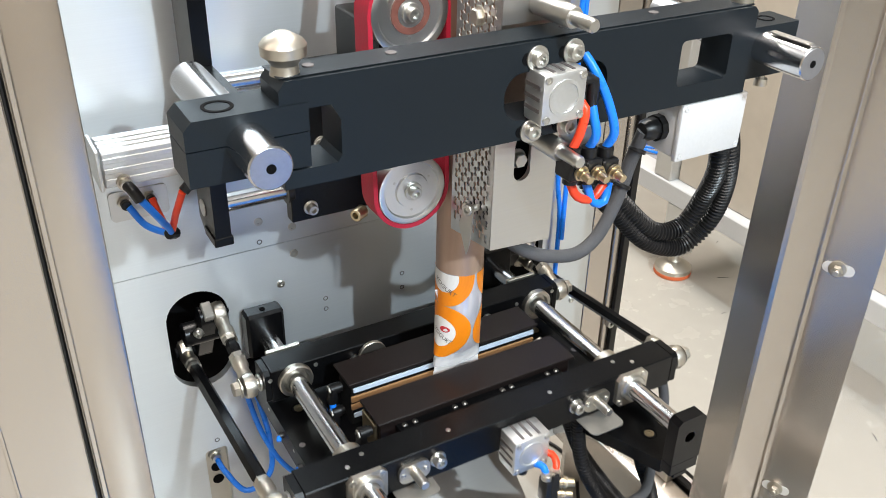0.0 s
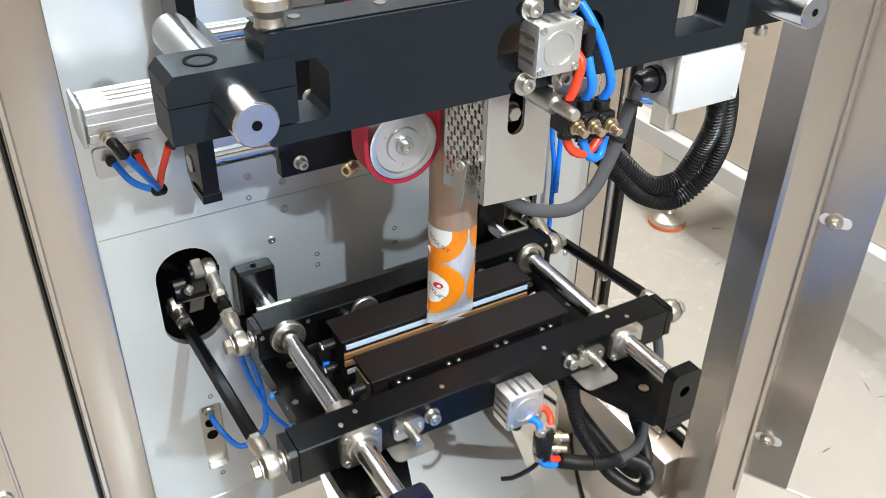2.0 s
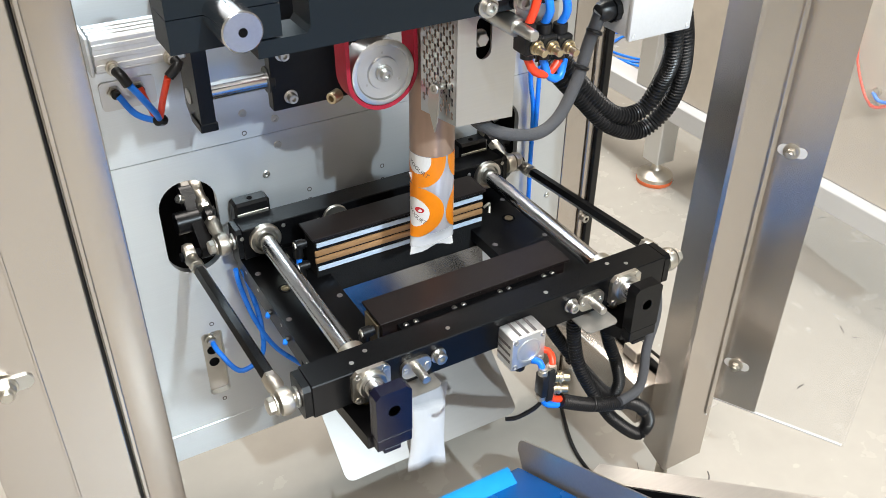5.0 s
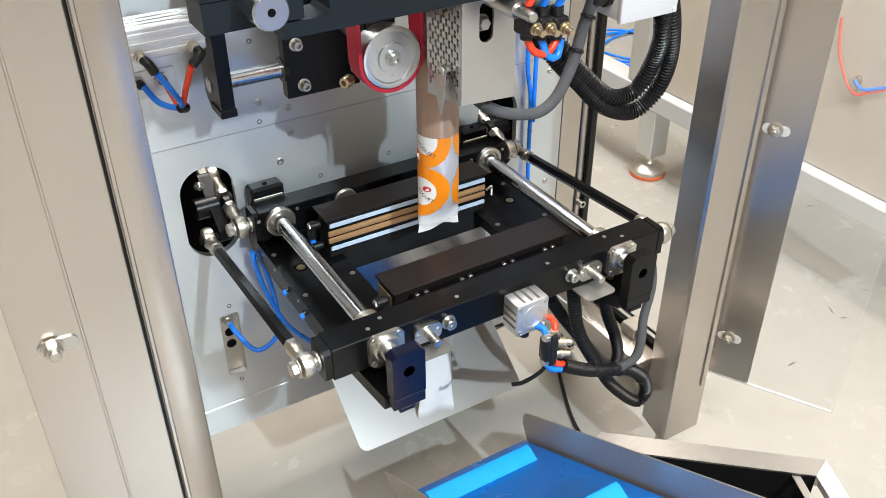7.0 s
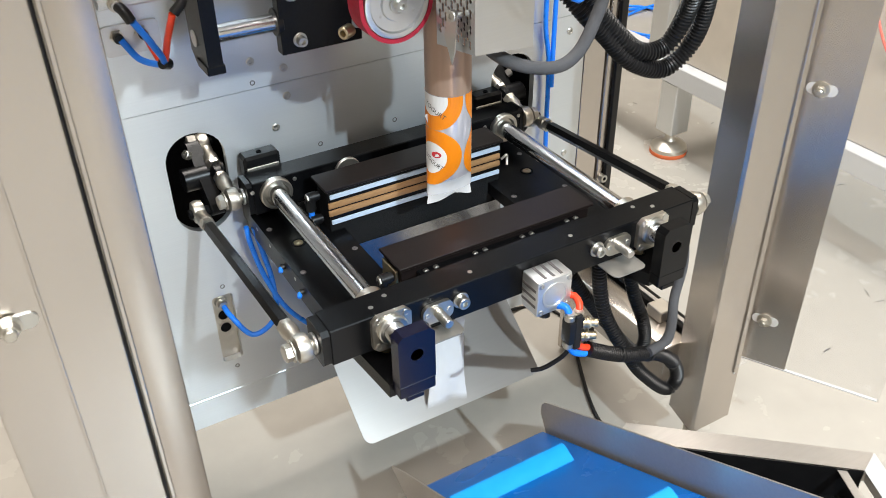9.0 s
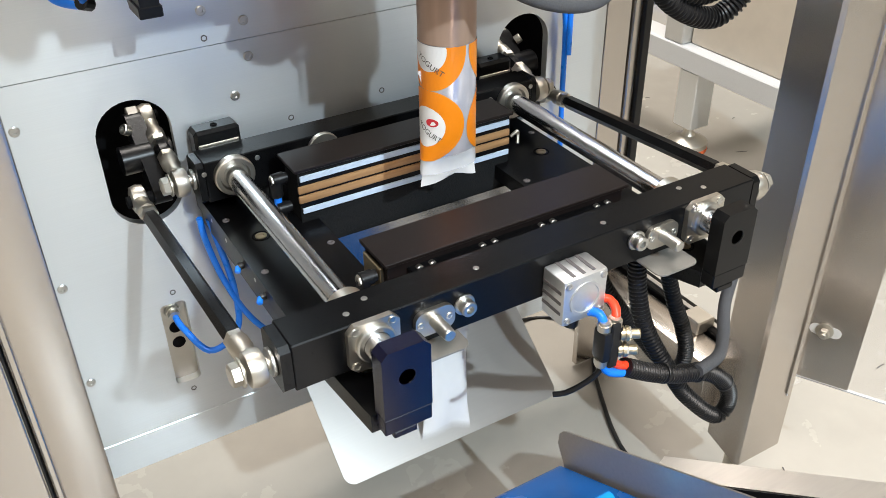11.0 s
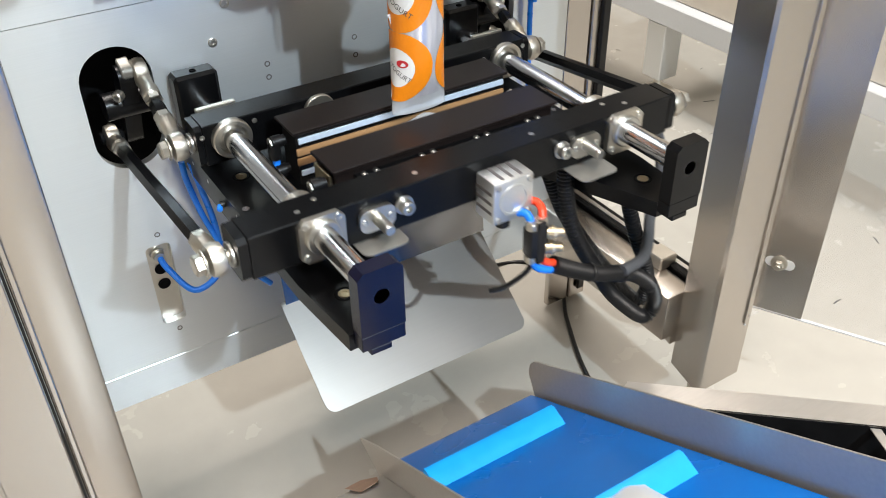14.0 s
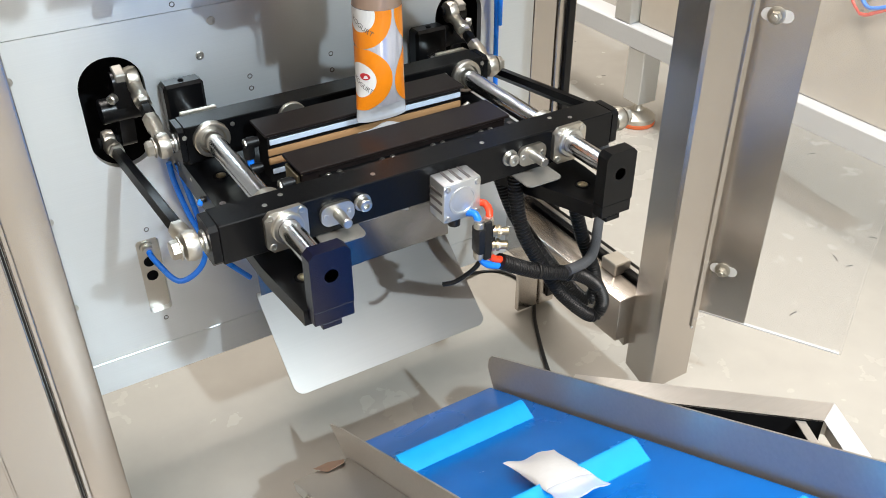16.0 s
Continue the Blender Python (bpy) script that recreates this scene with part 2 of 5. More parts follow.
def stadium(u0, u1, v0, v1, r=None, n=8):
    """Rounded rectangle."""
    r = min(abs(u1 - u0), abs(v1 - v0)) / 2 - 1e-5 if r is None else r
    out = []
    for cu, cv, a0 in ((u1 - r, v1 - r, 0), (u0 + r, v1 - r, 90), (u0 + r, v0 + r, 180), (u1 - r, v0 + r, 270)):
        out += [(cu + r * math.cos(radians(a0 + 90 * i / n)), cv + r * math.sin(radians(a0 + 90 * i / n))) for i in range(n + 1)]
    return out


def curve_points(pts, steps):
    """Smooth line through pts."""
    p = [Vector(q) for q in pts]
    p = [p[0] * 2 - p[1]] + p + [p[-1] * 2 - p[-2]]
    out = []
    for i in range(1, len(p) - 2):
        for k in range(steps):
            t = k / steps
            out.append(0.5 * ((2 * p[i]) + (p[i + 1] - p[i - 1]) * t + (2 * p[i - 1] - 5 * p[i] + 4 * p[i + 1] - p[i + 2]) * t * t
                              + (3 * p[i] - p[i - 1] - 3 * p[i + 1] + p[i + 2]) * t ** 3))
    return out + [p[-2]]


def hose(bm, pts, r, rib=0.0, pitch=0.004, seg=12):
    """A hose along pts; with rib it is corrugated."""
    c = curve_points(pts, 24)
    lens = [0]
    for a, b in zip(c, c[1:]):
        lens.append(lens[-1] + (b - a).length)
    n = max(6, int(lens[-1] / (pitch / 4 if rib else 0.006)))
    rings, up, j = [], None, 0
    for i in range(n + 1):
        s = lens[-1] * i / n
        while j < len(lens) - 2 and lens[j + 1] < s:
            j += 1
        f = (s - lens[j]) / max(1e-9, lens[j + 1] - lens[j])
        p, d = c[j].lerp(c[j + 1], f), (c[j + 1] - c[j]).normalized()
        if up is None:
            up = d.orthogonal().normalized()
        up = (up - d * up.dot(d)).normalized()
        side = d.cross(up)
        q = r + (rib * (0.5 if i % 4 in (0, 1) else -0.5) if rib else 0)
        rings.append([bm.verts.new(p + q * (up * math.cos(2 * math.pi * k / seg) + side * math.sin(2 * math.pi * k / seg))) for k in range(seg)])
    for u, v in zip(rings, rings[1:]):
        for k in range(seg):
            bm.faces.new((u[k], u[(k + 1) % seg], v[(k + 1) % seg], v[k]))
    bm.faces.new(rings[0][::-1])
    bm.faces.new(rings[-1])
    return bm


# ---- hall ----
FZ = -ROD_Z
solo("floor", bx(bmn(), -5, 6, -5, 6, FZ - 0.1, FZ, 0), FLOOR, "light grey-beige epoxy floor with a soft sheen", "floor", kind="structure", smooth=False)
solo("wall_north", bx(bmn(), -5, 6, 6, 6.2, FZ, FZ + 4.2, 0), BEIGE, "plain beige hall wall behind the machines", "wall", kind="structure", smooth=False)
solo("wall_south", bx(bmn(), -5, 6, -5.2, -5, FZ, FZ + 4.2, 0), BEIGE, "plain beige hall wall", "wall", kind="structure", smooth=False)
solo("wall_east", bx(bmn(), 6, 6.2, -5, 6, FZ, FZ + 4.2, 0), BEIGE, "plain beige hall wall", "wall", kind="structure", smooth=False)
solo("wall_west", bx(bmn(), -5.2, -5, -5, 6, FZ, FZ + 4.2, 0), BEIGE, "plain beige hall wall", "wall", kind="structure", smooth=False)
solo("ceiling", bx(bmn(), -5.2, 6.2, -5.2, 6.2, FZ + 4.2, FZ + 4.3, 0), WHITE_BOX, "plain white hall ceiling", "ceiling", kind="structure", smooth=False)


# ---- machine frame ----
def machine_frame():
    f = thing("machine_frame", 0, 0, FZ, "brushed stainless steel frame of a packing machine", "machine frame")
    slot_l = stadium(-0.317, -0.233, -0.072, 0.084, 0.041)
    slot_r = stadium(0.212, 0.296, -0.072, 0.084, 0.041)
    recess = stadium(-0.292, -0.259, -0.321, -0.192, 0.006)
    part("lower_plate", poly(bmn(), [(-0.475, -0.382), (0.398, -0.382), (0.398, 0.1263), (-0.475, 0.1263)], "y", 0, 0.012, (slot_l, slot_r, recess)), BRUSHED_H, f, "brushed steel plate with two dark slots")
    part("upper_plate", poly(bmn(), [(-0.475, 0.127), (0.398, 0.127), (0.398, 0.95), (-0.475, 0.95)], "y", 0, 0.012), BRUSHED_H, f)
    part("foot_flange", bx(bmn(), -0.475, 0.398, 0.001, 0.012, -0.442, -0.3835, 0.001), BRUSHED_H, f)
    part("recess_cup", bx(bmn(), -0.297, -0.254, 0.0125, 0.020, -0.326, -0.187, 0.001), NICKEL, f, "dull nickel recess with air ports")
    # sheets behind the slots, their shade put into a near-black colour
    part("gear_chamber", poly(bmn(), [(-0.40, -0.2), (0.39, -0.2), (0.39, 0.2), (-0.40, 0.2)], "y", 0.16, 0.17), SHADE_DARK, f, "machine interior coloured near black for shade")
    part("interior_side", bx(bmn(), -0.345, -0.335, 0.013, 0.16, -0.12, 0.12, 0), SHADE_DARK, f)
    part("interior_side", bx(bmn(), -0.21, -0.20, 0.013, 0.16, -0.12, 0.12, 0), SHADE_DARK, f)
    part("interior_side", bx(bmn(), 0.18, 0.19, 0.013, 0.16, -0.12, 0.12, 0), SHADE_DARK, f)
    part("interior_side", bx(bmn(), 0.31, 0.32, 0.013, 0.16, -0.12, 0.12, 0), SHADE_DARK, f)
    # bolt heads on the plate
    for x, z in ((-0.393, 0.18), (-0.393, 0.077), (-0.393, -0.125), (-0.393, -0.27), (-0.393, 0.33), (-0.155, 0.062), (-0.133, 0.106), (-0.179, 0.167), (-0.133, 0.148), (0.37, -0.127), (0.365, 0.10)):
        part("bolt_head", lathe(bmn(), (x, 0, z), (x, -1, z), [(-0.001, 0.0058), (0.0012, 0.0058), (0.002, 0.0048), (0.002, 0.0026), (0.0006, 0.0024)], 14), STEEL, f)
    for x, z in ((-0.18, 0.136), (-0.09, 0.018), (-0.09, 0.0), (0.035, 0.025), (0.035, 0.0), (-0.272, -0.176), (-0.272, -0.336), (-0.18, 0.262), (-0.245, 0.185)):
        part("tapped_hole", lathe(bmn(), (x, 0.004, z), (x, -1, z), [(0, 0.0038), (0.0045, 0.0038), (0.0045, 0.0025), (0.0025, 0.0022)], 12), GREY_INK, f)
    for z in (-0.238, -0.263):
        part("air_port", cyl(bmn(), (-0.2755, 0.0128, z), (-0.2755, 0.0112, z), 0.0085, 20, 0.0003), SHADE_DARK, f)
    # left front upright with its door strip
    part("front_upright", bx(bmn(), -0.459, -0.414, -0.373, -0.31, FZ + 0.1, 1.0, 0.003, 2), BRUSHED_V, f)
    part("gap_seal", bx(bmn(), -0.4618, -0.4594, -0.3745, -0.34, -0.45, 1.0, 0.0006), BLACK_RUBBER, f, "black rubber gap seal")
    part("upright_lip", bx(bmn(), -0.4575, -0.4525, -0.3765, -0.372, FZ + 0.1, 1.0, 0.001), BRUSHED_V, f)
    part("rear_upright", bx(bmn(), -0.475, -0.43, 0.014, 0.08, FZ + 0.02, 1.0, 0.003, 2), BRUSHED_V, f)
    # right front upright
    part("front_upright", poly(bmn(), [(0.395, -0.317), (0.380, -0.384), (0.384, -0.389), (0.466, -0.389), (0.470, -0.384), (0.470, -0.317)], "z", -0.497, 1.0), BRUSHED_V, f)
    part("upright_groove", bx(bmn(), 0.452, 0.456, -0.392, -0.388, -0.39, 1.0, 0.0005), BRUSHED_V, f)
    part("leveling_foot", lathe(bmn(), (0.42, -0.35, FZ), (0.42, -0.35, 0), [(0, 0.034), (0.012, 0.034), (0.016, 0.03), (0.022, 0.012), (0.125, 0.010)], 24), NICKEL, f, "round steel levelling foot")
    part("leveling_foot", lathe(bmn(), (-0.44, -0.34, FZ), (-0.44, -0.34, 0), [(0, 0.034), (0.012, 0.034), (0.016, 0.03), (0.022, 0.012), (0.125, 0.010)], 24), NICKEL, f, "round steel levelling foot")
    # low side rail towards the back, with a slotted track beside it
    part("low_rail", bx(bmn(), 0.362, 0.414, -0.318, 0.012, -0.435, -0.352, 0.003, 2), BRUSHED_V, f)
    part("gusset", poly(bmn(), [(-0.3165, -0.4355), (-0.25, -0.4355), (-0.3165, -0.453)], "x", 0.384, 0.400), BRUSHED_V, f)
    tr = part("slotted_track", bx(bmn(), 0.418, 0.446, -0.318, 0.06, -0.385, -0.345, 0.001), BLACK, f, "dark slotted profile track")
    part("groove", bx(bmn(), 0.428, 0.436, -0.318, 0.06, -0.3455, -0.343, 0.0003), STEEL, tr)
    part("bracket", bx(bmn(), 0.398, 0.432, -0.262, -0.225, -0.352, -0.33, 0.002), NICKEL, f, "small bent steel bracket")
    # rear right upright with a dark seal and the side panel
    part("side_panel", bx(bmn(), 0.400, 0.446, 0.0, 0.012, -0.60, 1.0, 0.001), BRUSHED_V, f)
    sd = part("rear_upright", bx(bmn(), 0.448, 0.486, -0.004, 0.05, -0.60, 1.0, 0.002), BRUSHED_V, f)
    part("door_seal", bx(bmn(), 0.462, 0.478, -0.012, -0.004, -0.58, 1.0, 0.002), BLACK_RUBBER, sd, "black rubber door seal")
    part("hinge_screw", socket_screw(bmn(), (0.461, -0.005, -0.203), (0, -1, 0), 0.008, 0.008), STEEL, sd)
    return f


machine_frame()


def left_door():
    d = thing("left_guard_door", -0.52, -0.373, -0.45, "brushed steel door strip with a slotted hinge nut", "door")
    part("strip", bx(bmn(), -0.585, -0.4622, -0.379, -0.373, -0.45, 1.0, 0.001), BRUSHED_V, d)
    part("fold", bx(bmn(), -0.522, -0.519, -0.3815, -0.3785, -0.45, 1.0, 0.0006), BRUSHED_V, d)
    s = part("slot_plate", poly(bmn(), stadium(-0.566, -0.526, 0.123, 0.139), "y", -0.3815, -0.379), STEEL, d)
    part("nut", hexbolt(bmn(), (-0.552, -0.3815, 0.131), (0, -1, 0), 0.0095, 0.009), NICKEL, s)
    part("lock_nut", lathe(bmn(), (-0.552, -0.39, 0.131), (-0.552, -1, 0.131), [(0, 0.006), (0.007, 0.006), (0.008, 0.005)], 16), NICKEL, s)


left_door()


def right_door():
    d = thing("right_guard_door", 0.54, -0.45, -0.386, "open clear guard door with a brushed steel hinge strip", "door")
    way, out = Vector((0.091, -0.166, 0)).normalized(), Vector((-0.166, -0.091, 0)).normalized()
    base = Vector((0.490, -0.356, 0))

    def slab(bm, s0, s1, z0, z1, t0, t1, corner=0.0):
        pts = stadium(s0, s1, z0, z1, corner) if corner else [(s0, z0), (s1, z0), (s1, z1), (s0, z1)]
        poly(bm, pts, "y", t0, t1)
        for v in bm.verts:
            v.co = base + way * v.co.x + out * v.co.y + Vector((0, 0, v.co.z))
        return bm
    part("hinge_strip", slab(bmn(), 0.0, 0.085, -0.384, 1.0, 0.004, 0.008), BRUSHED_V, d)
    part("clear_panel", slab(bmn(), 0.002, 0.230, -0.388, 1.0, 0.0, 0.0035, 0.0), CLEAR, d, "clear plastic pane")
    part("pane_edge", slab(bmn(), 0.002, 0.230, -0.3905, -0.3885, -0.001, 0.0045), WHITE_BOX, d)
    part("pane_edge", slab(bmn(), 0.2305, 0.2335, -0.3905, 1.0, -0.001, 0.0045), CLEAR, d)
    part("pane_clip", bx(bmn(), 0.4545, 0.482, -0.3905, -0.366, -0.383, -0.3785, 0.001), CLEAR, d, "clear pane corner")
    part("pane_clip", bx(bmn(), 0.4545, 0.4575, -0.3905, -0.366, -0.396, -0.3835, 0.0006), WHITE_BOX, d)
    for z in (0.113, -0.296):
        p = base + way * 0.036 + Vector((0, 0, z)) + out * 0.008
        # no opening is cut; a bright plate imitates the lit floor behind
        part("slot_plate", slab(bmn(), 0.016, 0.058, z - 0.0085, z + 0.0085, 0.0082, 0.0088, 0.0084), EDGE, d, "bright plate standing for an open slot")
        c = part("slot_washer", lathe(bmn(), p, p + out, [(0, 0.012), (0.002, 0.012), (0.003, 0.010)], 20), NICKEL, d)
        part("nut", hexbolt(bmn(), p + out * 0.003, out, 0.008, 0.007, False), NICKEL, c)
        part("bolt_end", cyl(bmn(), p + out * 0.01, p + out * 0.016, 0.0045, 14), NICKEL, c)


right_door()


def floor_scraps():
    """Thin offcuts and cable bits strewn on the floor."""
    rnd = random.Random(4)
    bm = bmn()
    for _ in range(46):
        x, y, a, n = rnd.uniform(-0.45, 1.5), rnd.uniform(-0.55, 1.2), rnd.uniform(0, 3.1), rnd.uniform(0.004, 0.022)
        bend = rnd.uniform(-0.5, 0.5)
        p = Vector((x, y, FZ + 0.0014))
        q = p + Vector((math.cos(a), math.sin(a), 0)) * n
        hose(bm, [p, q, q + Vector((math.cos(a + bend), math.sin(a + bend), 0)) * n * 0.6], rnd.uniform(0.0005, 0.0012), seg=5)
    solo("floor_scraps", bm, GREY_INK, "thin dark offcuts strewn on the floor", "scraps", kind="stuff")
    bm = poly(bmn(), [(-0.022, -0.012), (0.004, -0.018), (0.024, -0.004), (0.018, 0.014), (-0.010, 0.016)], "z", 0, 0.0006)
    for v in bm.verts:
        v.co = on_belt(-0.135 + v.co.x, -0.052 + v.co.y, -0.0310 + v.co.z + 6.0 * v.co.x * v.co.y)
    solo("torn_paper_scrap", bm, PAPER, "brown torn paper scrap lying on the conveyor edge", "scrap")


# ---- jaw guide: rods, arms and blocks ----
def jaw_guide():
    g = thing("jaw_guide", 0, -0.22, -0.065, "black arms and chromed guide rods bolted to the steel plate", "guide")
    for s in (-1, 1):
        x = 0.19 * s
        part("guide_rod", lathe(bmn(), (x, -0.4535 if s < 0 else -0.4445, 0), (x, -0.001, 0), [(0, 0.0115), (0.001, 0.0125), (0.442, 0.0125), (0.443, 0.0115)], 32), CHROME, g, "polished chromed guide rod")
        part("rear_block", bx(bmn(), x - 0.027, x + 0.027, -0.028, -0.0005, -0.032, 0.040, 0.004, 1), BLACK, g)
        part("block_screw", socket_screw(bmn(), (x, -0.016, 0.0395), (0, 0, 1), 0.004, 0.002), SHADE_DARK, g)
        f = -0.471 if s < 0 else -0.462
        k = -0.188 if s < 0 else x
        # left block carries the belt's blue reflection in its colour
        ink = INKBLK if s < 0 else BLACK
        outline = [(k - 0.0225, -0.039), (k - 0.0225, 0.024), (k - 0.0165, 0.030), (k + 0.0165, 0.030), (k + 0.0225, 0.024), (k + 0.0225, -0.039)]
        e = part("end_block", poly(bmn(), outline, "y", f, f + 0.017, (circle(k, 0.0, 0.0078, 24),)), ink, g, "chamfered black end block with a threaded hole")
        part("lower_block", bx(bmn(), k - 0.0225, k + 0.0225, f + 0.0004, f + 0.018, -0.0565, -0.0394, 0.001), ink, e)
        part("key", bx(bmn(), k - 0.014, k + 0.008, f + 0.001, f + 0.018, -0.064, -0.0567, 0.001), ink, e)
        part("rod_screw", lathe(bmn(), (k, f + 0.0035, 0), (k, 9, 0), [(0.003, 0.0026), (0, 0.0032), (0, 0.0070), (0.0006, 0.0074), (0.009, 0.0074)], 20), ALU, e)
        part("thread", lathe(bmn(), (k, f + 0.0008, 0), (k, 9, 0), [(0, 0.0077), (0.0008, 0.0064), (0.0016, 0.0077), (0.0016, 0.0079), (0, 0.0079)], 24), STEEL, e)
        arm = part("arm", poly(bmn(), [(x + 0.032 * s, -0.002), (x + 0.032 * s, -0.36), (x + 0.0245 * s, -0.4525 if s < 0 else -0.4435), (x - 0.0205 * s, -0.4525 if s < 0 else -0.4435), (x - 0.070 * s, -0.315), (x - 0.070 * s, -0.002)], "z", -0.065, -0.046), BLACK, g)
        for y in (-0.137, -0.397):
            part("counterbore", lathe(bmn(), (x, y, -0.046), (x, y, 1), [(-0.001, 0.0102), (0.0004, 0.0102), (0.0005, 0.0092), (-0.0002, 0.0085)], 18), SHADE_DARK, arm)
            part("slot_bolt", socket_screw(bmn(), (x, y, -0.0462), (0, 0, 1), 0.0066, 0.0014), BRASS, arm)
        for y, dx in ((-0.045, -0.052), (-0.045, -0.020), (-0.085, 0.022), (-0.095, -0.056), (-0.190, -0.060), (-0.205, 0.022), (-0.275, -0.055)):
            part("arm_screw", socket_screw(bmn(), (x + dx * s, y, -0.0462), (0, 0, 1), 0.0042, 0.0012), GREY_INK, arm)
        for y in (-0.06, -0.11, -0.20, -0.29):
            part("edge_hole", cyl(bmn(), (x + 0.0318 * s, y, -0.0555), (x + 0.0324 * s, y, -0.0555), 0.0026, 10, 0.0001), STEEL, arm)
        part("skirt", bx(bmn(), x + 0.026 * s - 0.003, x + 0.026 * s + 0.003, -0.26, -0.004, -0.088, -0.0655, 0.0008), BLACK, g)
        for y in (-0.163, -0.228):
            f = part("side_fitting", lathe(bmn(), (x + 0.032 * s, y, -0.058), (x + 9 * s, y, -0.058), [(-0.001, 0.0040), (0.003, 0.0040), (0.003, 0.0046), (0.006, 0.0044)], 14), BLACK_RUBBER, arm)
            part("air_tube", cyl(bmn(), (x + 0.0375 * s, y, -0.058), (x + 0.041 * s, y - 0.006, -0.061), 0.0034, 12), BLUE_TUBE, f, "blue air tube")
    part("cross_plate", bx(bmn(), -0.143, 0.143, -0.058, -0.004, -0.135, -0.066, 0.001), BLACK, g)


jaw_guide()


# ---- sealing jaw carriages ----
def elbow(bm_parent, x, y, z, sx, tube=None):
    """Push-in elbow fitting with a stub of blue tube."""
    e = part("elbow_fitting", hose(lathe(bmn(), (x, y, z), (x + 0.016 * sx, y, z), [(0, 0.0060), (0.004, 0.0060), (0.004, 0.0074), (0.016, 0.0074)], 14),
                                   [(x + 0.012 * sx, y, z), (x + 0.013 * sx, y, z - 0.008), (x + 0.013 * sx, y, z - 0.020)], 0.0072), BLACK_RUBBER, bm_parent, "black push-in elbow")
    part("collar", cyl(bmn(), (x + 0.016 * sx, y, z), (x + 0.019 * sx, y, z), 0.006, 6), NICKEL, e)
    part("air_tube", cyl(bmn(), (x + 0.013 * sx, y, z - 0.018), (x + 0.013 * sx, y - 0.003, z - 0.045), 0.0046, 12), BLUE_TUBE, e, "blue air tube")


def square_flange(bm, x, y, z, h, t, out):
    return poly(bm, [(x - h, z - h * 0.72), (x - h * 0.72, z - h), (x + h * 0.72, z - h), (x + h, z - h * 0.72), (x + h, z + h * 0.72), (x + h * 0.72, z + h), (x - h * 0.72, z + h), (x - h, z + h * 0.72)], "y", y, y + t * out)


def compact_cylinder(parent, x, y, z, h, depth, tilt=0.0):
    """Square aluminium air cylinder whose cap looks to -y."""
    c = part("air_cylinder", bx(bmn(), x - h, x + h, y - depth, y, z - h, z + h, 0.003, 2), ALU, parent, "square satin aluminium air cylinder")
    cap = bmn()
    lathe(cap, (x, y - depth, z), (x, -9, z), [(-0.0005, h * 0.72), (0.0012, h * 0.72), (0.0012, h * 0.60), (-0.001, h * 0.58), (-0.001, h * 0.2)], 32)
    part("cap", cap, ALU, c)
    for sx in (-1, 1):
        for sz in (-1, 1):
            part("cap_screw", socket_screw(bmn(), (x + sx * h * 0.78, y - depth, z + sz * h * 0.78), (0, -1, 0), 0.0038, 0.0012), STEEL, c)
    for k in (-0.45, 0.0, 0.45):
        part("sensor_groove", bx(bmn(), x + k * h - 0.0018, x + k * h + 0.0018, y - depth + 0.004, y - 0.002, z + h - 0.0005, z + h + 0.0006, 0), GREY_INK, c)
        part("sensor_groove", bx(bmn(), x - h - 0.0006, x - h + 0.0005, y - depth + 0.004, y - 0.002, z + k * h - 0.0018, z + k * h + 0.0018, 0), GREY_INK, c)
    return c


